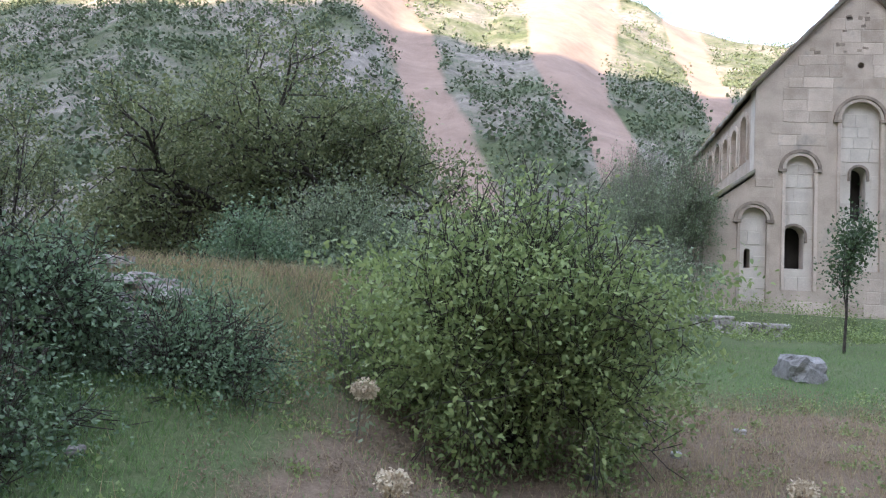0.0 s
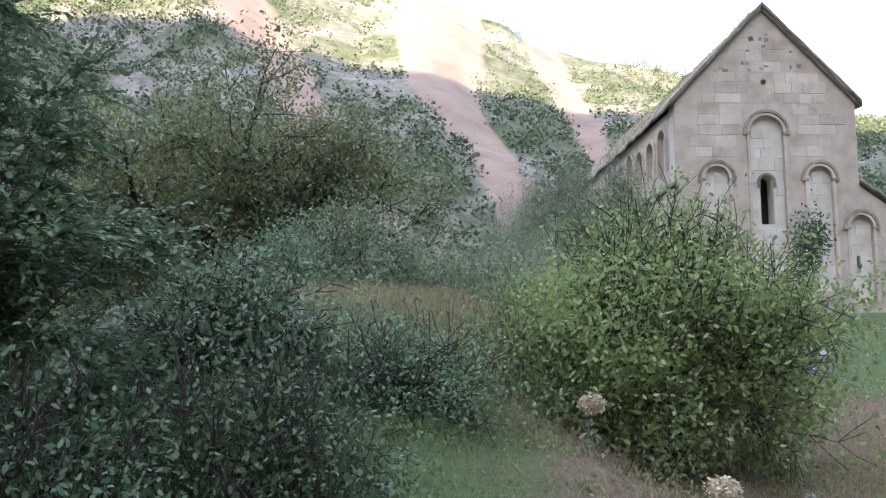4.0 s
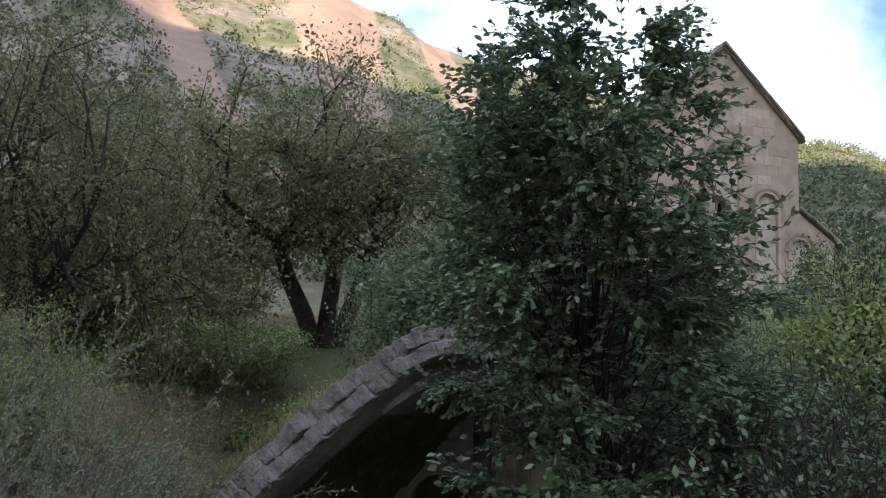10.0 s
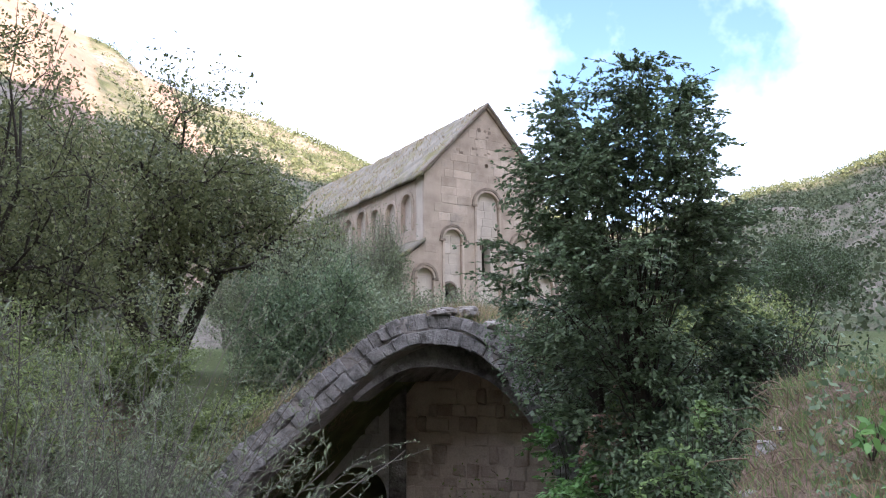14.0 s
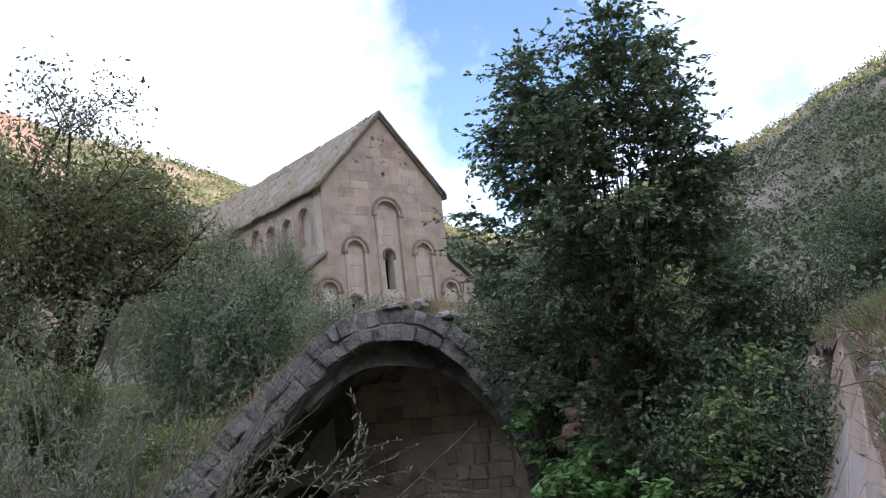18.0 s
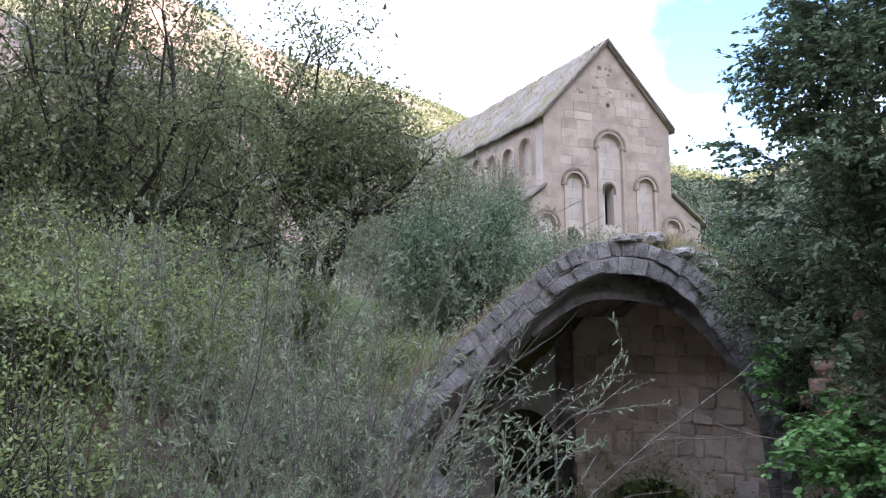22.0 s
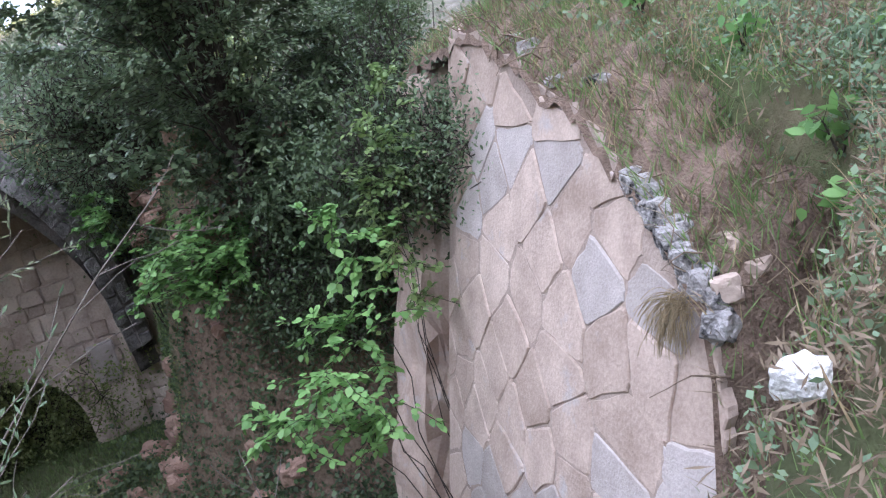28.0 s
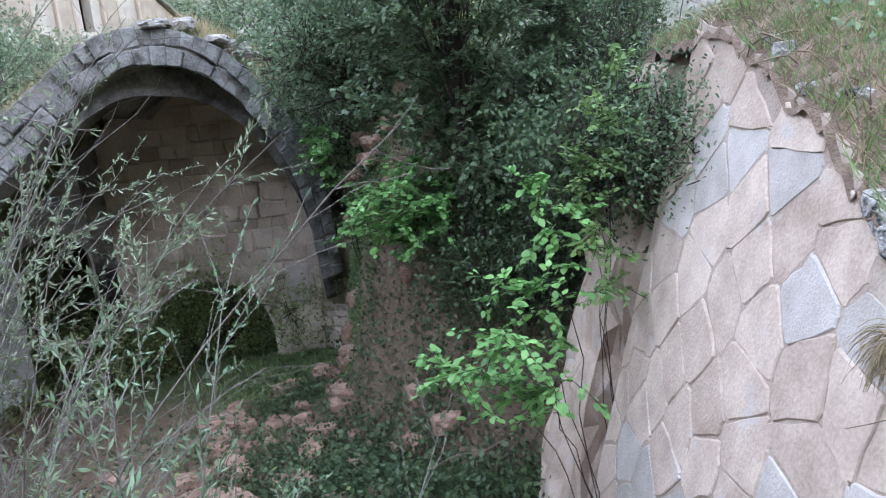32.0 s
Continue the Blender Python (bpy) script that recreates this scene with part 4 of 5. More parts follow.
boughed("hazel_shrub", "bright green shrub with broad flat leaves beside the wall's broken end", "shrub", (-22.6, -33.3, -5.4), [((-23.7, -33.1, -3.35), 0.7), ((-23.3, -33.1, -3.0), 0.6), ((-23.5, -32.7, -3.7), 0.6), ((-22.9, -33.2, -2.4), 0.5), ((-23.0, -33.0, -3.9), 0.6)], L_BRIGHT, 0.075, 6, 163, thick=0.006, twigs=13, group=HOLLOW, long=1.3)
boughed("hazel_shrub", "light green twiggy shrub growing up the broken wall", "shrub", (-22.1, -33.3, -5.0), [((-22.5, -33.5, -1.9), 0.5), ((-22.3, -33.3, -2.4), 0.5), ((-22.6, -33.5, -2.9), 0.5), ((-22.2, -33.5, -1.5), 0.5)], L_FRESH, 0.06, 6, 164, thick=0.005, twigs=16, group=HOLLOW, long=1.4)
boughed("maple_shrub", "small fresh green shrub beside the vault's foot", "shrub", (-19.6, -29.2, -4.2), [((-19.9, -29.0, -1.9), 0.5), ((-20.1, -29.2, -2.3), 0.5)], L_BRIGHT, 0.08, 6, 165, thick=0.012, twigs=12, group=HOLLOW, long=1.25)
for k, (x, y, h, w) in enumerate(((-7.7, -0.6, 9.2, 1.7), (-9.6, -1.6, 7.0, 1.7), (-9.2, 3.4, 9.4, 2.0), (-9.4, 8.0, 9.8, 2.4), (-9.8, 13.5, 10.4, 2.6), (-9.8, 20.0, 10.4, 2.8), (-12.5, -3.0, 4.2, 2.4), (-13.5, -9.0, 4.0, 2.8), (-15.5, -16.0, 3.6, 2.2), (-11.0, -13.0, 3.4, 2.0))):
    tree("shrub", "grey green shrub crowding the church's side", "shrub", x, y, h, 70 + k, L_GREY, 13000, 0.13, stems=14, spread=0.8, radius=0.03, levels=3, wide=w, bark=TWIG, group=CHURCHSIDE, first=0.6, long=2.6, skirt=0.5)
for k, (x, y, h, w) in enumerate(((9.5, -6.0, 5.0, 2.8), (13.0, -12.0, 6.0, 3.4), (12.5, 4.0, 7.5, 4.0), (16.0, -22.0, 6.5, 3.6), (10.5, -24.0, 4.6, 2.6))):
    tree("tree", "dark green tree on the bank east of the church", "tree", x, y, h, 80 + k, L_DARK, 14000, 0.15, stems=4, spread=0.9, radius=0.09, levels=3, wide=w, group="trees on the east bank", first=0.5, skirt=0.3)
for k, (x, y, h, w, z) in enumerate(((-20.6, -32.0, 1.7, 0.8, -4.2), (-19.7, -31.2, 1.8, 0.8, -4.4), (-19.6, -32.0, 0.9, 0.8, -2.9), (-20.4, -33.0, 1.0, 0.8, -2.9), (-19.2, -31.2, 0.9, 0.8, -2.8), (-21.4, -33.4, 1.4, 0.8, -2.9), (-19.0, -30.2, 1.9, 0.9, -4.4), (-20.1, -31.9, 1.6, 0.9, -3.4), (-18.4, -31.2, 2.4, 1.1, -2.9), (-19.4, -32.6, 2.2, 1.1, -2.8), (-18.6, -29.8, 1.9, 1.0, -3.6))):
    tree("shrub", "dark leafy shrub filling the shaded side of the hollow", "shrub", x, y, h, 90 + k, L_DARK, 9000, 0.058, stems=14, spread=0.9, radius=0.014, levels=3, wide=w, group=HOLLOW, first=0.8, oval=True, z=z, skirt=0.5)
for k, (x, y, h, w, m) in enumerate(((-19.0, -23.4, 1.5, 1.2, L_BUSH), (-26.0, -20.4, 1.7, 1.6, L_YELLOW), (-21.4, -21.4, 1.1, 1.2, L_BUSH), (-22.8, -21.0, 1.2, 1.3, L_YELLOW))):
    tree("bush", "rounded yellow green bush at the meadow edge", "bush", x, y, h, 110 + k, m, 13000, 0.075, stems=14, spread=0.85, radius=0.018, levels=3, wide=w, group="bushes along the meadow edge", first=0.8, skirt=0.9)

for k, (x, y, z) in enumerate(((-24.7, -36.05, -2.8), (-23.9, -35.9, -2.1), (-25.3, -35.95, -3.05), (-23.2, -35.5, -1.75), (-24.3, -36.5, -2.2))):
    tree("leafy_plant", "broad-leaved green plant on the wall's edge", "plant", x, y, 0.24, 130 + k, L_BRIGHT, 46, 0.085, stems=4, spread=0.7, radius=0.005, levels=1, wide=0.12, group="plants on the wall's edge", first=0.5, oval=True, z=max(z, level(x, y)), puff=0.03, sink=0.02)


# ---- vaulted ruin ----
VO, VA, VR = Vector((-20.46, -26.57, 0)), Vector((0.829, 0.559, 0)), Vector((0.559, -0.829, 0))


def in_ruin(x, d, z):
    """From the ruin's own measures (across, inwards, height) to the place."""
    return VO + VR * x + VA * d + Vector((0, 0, z))


ruin = thing("ruined_chapel", "half-buried ruined stone chapel with a broken pointed vault", "ruin")


SKEW = radians(40)


def in_skew(s, k, z):
    """The broken edge of the vault runs askew: along it, inwards from it, height."""
    return in_ruin(0.1 + s * math.cos(SKEW), s * math.sin(SKEW) + k, z)


def arch_line(points, n, drop=0.0, lift_left=0.0):
    """An uneven arch through a few points, cut into even steps."""
    p = np.array(points, float)
    along = np.r_[0, np.cumsum(np.hypot(*np.diff(p, axis=0).T))]
    at = np.linspace(0, along[-1], n + 1)
    x, z = np.interp(at, along, p[:, 0]), np.interp(at, along, p[:, 1])
    for _ in range(2):
        x[1:-1], z[1:-1] = (x[:-2] + 2 * x[1:-1] + x[2:]) / 4, (z[:-2] + 2 * z[1:-1] + z[2:]) / 4
    return [(a, b - drop * (1 - lift_left * float(smooth(0.3, -1.6, a)))) for a, b in zip(x, z)]


def thicker(line, t0, t1):
    """The same line moved outwards."""
    p = np.array(line)
    d = np.gradient(p, axis=0)
    n = np.stack([-d[:, 1], d[:, 0]], 1) / np.hypot(d[:, 0], d[:, 1])[:, None]
    t = np.linspace(t0, t1, len(p))[:, None]
    return [tuple(q) for q in p + n * t]


EDGE = ((-3.9, -4.0), (-3.3, -3.25), (-2.65, -2.6), (-2.2, -2.2), (-1.75, -1.8), (-1.3, -1.4), (-0.75, -0.98), (-0.3, -0.8), (0.35, -0.8), (0.85, -1.02), (1.3, -1.4), (1.6, -1.8), (1.85, -2.2), (2.05, -2.6), (2.2, -3.2), (2.3, -4.4))


def skew_band(name, inner, outer, k0, k1, mat, ragged, seed, label="", to_back=False):
    r = random.Random(seed)
    bm = bmesh.new()
    rows = []
    for (si, zi), (so, zo) in zip(inner, outer):
        j = r.uniform(-ragged, ragged)
        far_i, far_o = (3.05 - si * math.sin(SKEW), 3.05 - so * math.sin(SKEW)) if to_back else (k1, k1)
        rows.append([bm.verts.new(in_skew(*q)) for q in ((si, far_i, zi), (si, k0 + j * 0.4, zi), (so, k0 + j, zo + r.uniform(-ragged, ragged)), (so, far_o, zo))])
    for a, b in zip(rows, rows[1:]):
        for k in range(4):
            bm.faces.new((a[k], a[(k + 1) % 4], b[(k + 1) % 4], b[k]))
    bm.faces.new(rows[0])
    bm.faces.new(rows[-1][::-1])
    bmesh.ops.recalc_face_normals(bm, faces=bm.faces)
    return part(name, bm, mat, ruin, label)


front_in = arch_line(EDGE, 44)
front_mid, front_out = thicker(front_in, 0.24, 0.22), thicker(front_in, 0.50, 0.46)
vault_edge = skew_band("vault_edge", front_in, front_out, 0.06, 0.62, RUIN, 0.05, 1)
rib_in = [p for p in arch_line(EDGE, 60, 0.44, 0.75) if p[0] > -1.7]
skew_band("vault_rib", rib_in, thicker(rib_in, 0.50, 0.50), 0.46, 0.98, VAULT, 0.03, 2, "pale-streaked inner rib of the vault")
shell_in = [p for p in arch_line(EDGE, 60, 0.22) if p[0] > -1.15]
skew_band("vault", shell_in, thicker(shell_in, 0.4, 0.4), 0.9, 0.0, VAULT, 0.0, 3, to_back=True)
LOW = (-0.32, -5.5, 1.1)
low_arch = arch_loop(LOW[0], -6.9, LOW[1] + LOW[2], 2 * LOW[2], 18)
back_out = [(-2.0, -6.9), (-2.0, -2.0), (-1.3, -1.2), (-0.4, -0.8), (0.5, -0.85), (1.2, -1.4), (1.62, -2.2), (1.75, -4.2), (1.72, -5.0), (1.62, -5.6), (1.45, -5.95), (1.2, -5.9), (1.0, -6.9)]
part("back_wall", plate(back_out, [low_arch], 0.5, lambda x, d, z: in_ruin(x, 2.7 + d, z)), CHAPEL, ruin)
for r0, r1, d0 in ((1.1, 1.24, 0.10), (1.25, 1.42, -0.05)):
    bm = ring(LOW[0], LOW[1], r0, r1, d0, 0.3, n=18, legs=0.5)
    for v in bm.verts:
        v.co = in_ruin(v.co.x, 2.7 + v.co.y, v.co.z)
    bmesh.ops.recalc_face_normals(bm, faces=bm.faces)
    part("arch_ring", bm, CHAPEL, ruin)
LEFT_AT, LEFT_RUN = (-1.95, 2.62), (-0.905, -0.425)


def in_left(a, d, z):
    """The wall beside the back wall, turned towards the path: along it, into it, height."""
    return in_ruin(LEFT_AT[0] + LEFT_RUN[0] * a + LEFT_RUN[1] * d, LEFT_AT[1] + LEFT_RUN[1] * a - LEFT_RUN[0] * d, z)


left_open = arch_loop(0.80, -6.6, -3.2, 1.2, 14)
part("side_wall", plate([(-0.12, -6.9), (2.7, -6.9), (2.7, -3.5), (2.0, -2.85), (1.0, -2.1), (0.1, -1.6), (-0.12, -1.6)], [left_open], 0.55, in_left), PALERUIN, ruin, "pale ashlar wall with a round-headed opening")
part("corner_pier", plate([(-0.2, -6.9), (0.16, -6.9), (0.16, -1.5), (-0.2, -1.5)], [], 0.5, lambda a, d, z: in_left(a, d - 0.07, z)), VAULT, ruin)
part("side_wall", plate([(0.0, -6.9), (1.6, -6.9), (1.5, -5.0), (1.2, -4.0), (0.5, -3.6), (0.0, -3.2)], [], 0.6, lambda a, d, z: in_ruin(1.68 + 0.72 * a + 0.69 * d, 2.75 - 0.69 * a + 0.72 * d, z)), CHAPEL, ruin)
# added near-black sheets: shade behind the openings put into colour, stray light shut out
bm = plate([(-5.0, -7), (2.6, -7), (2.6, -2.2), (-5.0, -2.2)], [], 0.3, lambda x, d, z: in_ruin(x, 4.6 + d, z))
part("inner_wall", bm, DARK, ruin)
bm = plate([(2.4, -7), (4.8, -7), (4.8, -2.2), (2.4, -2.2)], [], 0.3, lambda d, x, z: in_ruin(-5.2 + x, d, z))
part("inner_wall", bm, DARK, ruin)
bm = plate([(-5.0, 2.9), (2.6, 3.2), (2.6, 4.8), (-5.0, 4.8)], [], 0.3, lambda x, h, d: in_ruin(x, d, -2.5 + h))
part("dark_lid", bm, DARK, ruin)

# soil and turf that bury the vault
def cover_top(s):
    """Height of the earth over the vault, along its broken edge."""
    return np.interp(s, (-5.6, -4.3, -3.0, -1.7, -0.9, -0.1, 0.6, 1.3, 1.9, 2.6, 4.0), (-4.2, -3.0, -1.95, -1.02, -0.62, -0.28, -0.26, -0.62, -1.25, -1.7, -1.9))


CS, CK = np.meshgrid(np.linspace(-5.4, 3.8, 44), np.linspace(0.3, 6.5, 26), indexing="ij")
cover_z = cover_top(CS) - 1.4 * smooth(4.0, 6.5, CK) + 0.08 * waves(CS, CK, 2.1, 12) + 0.05 * waves(CS, CK, 6.0, 13) - 0.25 * (1 - smooth(0.3, 0.6, CK))
cover_pts = [tuple(in_skew(a, b, c)) for a, b, c in zip(CS.ravel(), CK.ravel(), cover_z.ravel())]
ki = np.arange(CS.size).reshape(CS.shape)
np_part("earth_cover", cover_pts, np.stack([ki[:-1, :-1], ki[1:, :-1], ki[1:, 1:], ki[:-1, 1:]], -1).reshape(-1, 4), TURF, ruin, "turf and brown soil over the vault", True)
rng = np.random.RandomState(71)
for grass_name, grass_mat, count, tall in (("vault_grass", DRYGRASS, 16000, 0.24), ("vault_turf", GRASS, 9000, 0.16), ("vault_stubble", DRYWEED, 9000, 0.2)):
    qs, qk = rng.uniform(-5.2, 3.4, count), rng.uniform(0.1, 4.5, count)
    qz = cover_top(qs) - 0.02 - 1.4 * smooth(4.0, 6.5, qk) - 0.1 * (1 - smooth(0.3, 0.6, qk))
    base = np.array([tuple(in_skew(a, b, c)) for a, b, c in zip(qs, qk, qz)])
    turn_a, h = rng.rand(count) * 6.28, tall * rng.uniform(0.4, 1.5, count)
    w = np.stack([np.cos(turn_a), np.sin(turn_a), 0 * h], 1) * 0.006
    tip = base + np.stack([rng.normal(size=count) * 0.5 * h, rng.normal(size=count) * 0.5 * h, h], 1)
    np_part(grass_name, np.stack([base - w, base + w, tip], 1).reshape(-1, 3), np.arange(3 * count).reshape(-1, 3), grass_mat, ruin)

# ---- retaining wall ----
wall_thing = thing("retaining_wall", "battered retaining wall of pinkish buff stones in pale mortar", "wall")
WD, WN = Vector((0.856, 0.517, 0)), Vector((-0.517, 0.856, 0))
W0 = Vector((-25.15, -35.8, 0))


def on_wall(u, out, z):
    """A place on the wall: along it, outwards from its leaning face, at a height."""
    return W0 + WD * u + WN * (out + 0.30 * (-2.3 - z)) + Vector((0, 0, z))


def wall_top(u):
    return float(np.interp(u, (0.2, 0.27, 0.36, 0.67, 0.9, 1.33, 2.0, 2.71, 3.0, 3.6), (-3.9, -3.3, -2.93, -2.69, -2.54, -2.24, -1.96, -1.67, -1.57, -1.45))) + 0.02 * math.sin(9 * u)


def face_strip(u0, u1, zlow, name, mat, n=14):
    bm = bmesh.new()
    rows = []
    for k in range(n + 1):
        u = u0 + (u1 - u0) * k / n
        t = wall_top(u)
        rows.append([bm.verts.new(on_wall(u, o, z)) for o, z in ((0, zlow), (0, t), (-0.3, t + 0.02), (-0.9, zlow))])
    for a, b in zip(rows, rows[1:]):
        for k in range(4):
            bm.faces.new((a[k], a[(k + 1) % 4], b[(k + 1) % 4], b[k]))
    bm.faces.new(rows[0])
    bm.faces.new(rows[-1][::-1])
    bmesh.ops.recalc_face_normals(bm, faces=bm.faces)
    return part(name, bm, mat, wall_thing)


core = face_strip(0.2, 3.6, -6.6, "wall_core", MORTAR, 40)

# the broken end of the wall, set back behind its face
def end_block(u0, u1, o0, o1, z0, z1, mat, name):
    """A broken, uneven mass of masonry."""
    bm = bmesh.new()
    bmesh.ops.create_cube(bm, size=1)
    bmesh.ops.subdivide_edges(bm, edges=bm.edges[:], cuts=15, use_grid_fill=True)
    for v in bm.verts:
        u, o, z = u0 + (u1 - u0) * (v.co.x + 0.5), o0 + (o1 - o0) * (v.co.y + 0.5), z0 + (z1 - z0) * (v.co.z + 0.5)
        q = Vector((u * 3.0, o * 3.0, z * 2.6))
        j = noise.noise_vector(q) * 0.13 + noise.noise_vector(q * 2.7) * 0.07
        v.co = on_wall(u + j.x, o + j.y, z + j.z)
    return part(name, bm, mat, wall_thing)


end_block(3.5, 4.1, -1.3, -0.32, -6.6, -1.9, RED, "broken_end")
end_block(4.0, 4.9, -1.3, 0.10, -6.6, -1.7, NEARSTONE, "wall_stub")

rng = np.random.RandomState(77)
cap_u = np.linspace(0.15, 4.9, 60)
cap_o = np.linspace(0.05, -1.1, 9)
cap = []
for cu in cap_u:
    for ko, co in enumerate(cap_o):
        p = on_wall(cu, co, wall_top(cu) if cu < 3.5 else -1.6)
        cap.append((p.x, p.y, p.z + (-0.05 if ko == 0 else 0.03 + 0.05 * min(ko, 3)) + rng.uniform(-0.05, 0.05)))
ki = np.arange(len(cap)).reshape(60, 9)
np_part("soil_capping", cap, np.stack([ki[:-1, :-1], ki[1:, :-1], ki[1:, 1:], ki[:-1, 1:]], -1).reshape(-1, 4), SOIL, wall_thing, "crumbling brown soil and roots", True)


# ---- stones, piece by piece ----
def stone_course(parent, frame_of, x0, x1, z0, z1, heights, lengths, depth, mat, keep, seed, joint=0.012, wild=0.03, proud=0.012, kinds=3, most=300, name="stone", upright=None):
    """Dressed stones in courses on a wall. frame_of(x, z) gives the pose of a stone's middle; keep(x, z, w, h) tells whether it belongs there."""
    r = random.Random(seed)
    shared = {}
    z, made = z0, 0
    while z < z1:
        h = r.choice(heights)
        x = x0 - r.uniform(0, lengths[0])
        while x < x1:
            w = r.choice(lengths)
            cx, cz = x + w / 2, z + h / 2
            if keep(cx, cz, w, h) and made < most:
                key = (w, h, r.randrange(kinds))
                if key not in shared:
                    shared[key] = stone_mesh(name, w - joint, depth, h - joint, mat, seed + len(shared), 0.1, wild)
                ob = new(name, shared[key])
                ob.parent = parent
                ob.matrix_basis = frame_of(cx, cz) @ Matrix.Translation((0, r.uniform(-proud, proud), 0)) @ Matrix.Rotation(r.uniform(-0.02, 0.02), 4, "Y")
                made += 1
            x += w
        z += h
    return made


def clear_of(loops, x, z, w, h):
    """Whether a stone keeps out of openings with round heads (cx, z0, z1, width)."""
    for cx, a, b, wd in loops:
        r = wd / 2
        nx, nz = max(abs(x - cx) - w / 2, 0), z - h / 2
        if z + h / 2 > a and nz < b - r and nx < r:
            return False
        if nz < b and math.hypot(nx, max(z - h / 2 - (b - r), 0)) < r and z + h / 2 > b - r:
            return False
    return True


def in_gable(x, z, w, h):
    top = z + h / 2
    side = abs(x) + w / 2
    if side > AISLE or z - h / 2 < -0.55:
        return False
    if side > HW:
        return top < 6.2 - (side - HW) * 0.73
    return top < EAVE or side < (APEX - top) / (APEX - EAVE) * HW


GROWN = [(cx, a, b + 0.27, w + 0.5) for cx, a, b, w in ARCHES] + [(0, 11.28, 11.62, 0.34)]
stone_course(facade, lambda x, z: Matrix.Translation((x, 0.04, z)), -AISLE, AISLE, -0.5, APEX, (0.5, 0.58, 0.44, 0.52), (0.62, 0.85, 1.1, 1.3), 0.1, FACADE, lambda x, z, w, h: in_gable(x, z, w, h) and clear_of(GROWN, x, z, w, h), 5)
panel_wall = [o for o in church.children if o.name.startswith("inner_wall")][0]
for cx, a, b, w in ARCHES:
    holes = [o for o in WINDOWS]
    stone_course(panel_wall, lambda x, z: Matrix.Translation((x, 0.22, z)), cx - w / 2, cx + w / 2, a, b, (0.5, 0.62), (0.55, 0.8, 0.7), 0.08, PANEL,
                 lambda x, z, ww, h: abs(x - cx) + ww / 2 < w / 2 + 0.3 and z + h / 2 < b - 0.1 and clear_of(holes, x, z, ww, h), 50 + int(cx * 10), most=40)

def clipped(poly, nx, nz, c):
    """The part of a polygon where nx * x + nz * z <= c."""
    out = []
    for (ax, az), (bx, bz) in zip(poly, poly[1:] + poly[:1]):
        da, db = nx * ax + nz * az - c, nx * bx + nz * bz - c
        if da <= 0:
            out.append((ax, az))
        if (da < 0 < db) or (db < 0 < da):
            s = da / (da - db)
            out.append((ax + (bx - ax) * s, az + (bz - az) * s))
    return out


def wall_stones(seed):
    """Flat irregular stones that fill the leaning face, each bounded by its neighbours."""
    r = random.Random(seed)
    mids = []
    z, row = -6.0, 0
    while z < -1.1:
        h = r.uniform(0.22, 0.34)
        u = -1.2 + r.uniform(0, 0.4)
        while u < 3.9:
            w = r.uniform(0.3, 0.75)
            mids.append((u + w / 2, z + 0.10 * u + h / 2 + r.uniform(-0.045, 0.045)))
            u += w
        z += h
    for cu, cz in mids:
        if not (0.2 < cu < 3.65 and cz < wall_top(cu) - 0.08):
            continue
        poly = [(cu - 0.6, cz - 0.32), (cu + 0.6, cz - 0.32), (cu + 0.6, cz + 0.32), (cu - 0.6, cz + 0.32)]
        for ou, oz in mids:
            if (ou, oz) != (cu, cz) and abs(ou - cu) < 1.4 and abs(oz - cz) < 0.9:
                nx, nz = ou - cu, oz - cz
                poly = clipped(poly, nx, nz, nx * (ou + cu) / 2 + nz * (oz + cz) / 2)
        slope = (wall_top(cu + 0.2) - wall_top(cu - 0.2)) / 0.4
        poly = clipped(poly, -slope, 1.0, wall_top(cu) - slope * cu - 0.05)
        poly = clipped(poly, 1.0, 0.0, 3.6)
        poly = clipped(poly, -1.0, 0.0, -0.24)
        if len(poly) < 3:
            continue
        mu, mz = sum(p[0] for p in poly) / len(poly), sum(p[1] for p in poly) / len(poly)
        cut = []
        for (ax, az), (bx, bz) in zip(poly, poly[1:] + poly[:1]):
            for s in (0.07, 0.36, 0.66, 0.93):
                cut.append((ax + (bx - ax) * s + r.uniform(-0.011, 0.011), az + (bz - az) * s + r.uniform(-0.011, 0.011)))
        big = max(math.hypot(a - mu, b - mz) for a, b in cut)
        if big < 0.07:
            continue
        bm = bmesh.new()
        rings = []
        face_out = r.uniform(0.001, 0.016)
        for inset, o in ((0.006, -0.05), (0.007, face_out - 0.008), (0.018, face_out)):
            k = 1 - inset / big * 1.35
            rings.append([bm.verts.new(on_wall(mu + (a - mu) * k, o, mz + (b - mz) * k)) for a, b in cut])
        for lo, hi in zip(rings, rings[1:]):
            for k in range(len(cut)):
                bm.faces.new((lo[k], lo[(k + 1) % len(cut)], hi[(k + 1) % len(cut)], hi[k]))
        bm.faces.new(rings[-1])
        bmesh.ops.recalc_face_normals(bm, faces=bm.faces)
        part("wall_stone", bm, BLUESTONE if r.random() < 0.26 else NEARSTONE, core)


wall_stones(91)


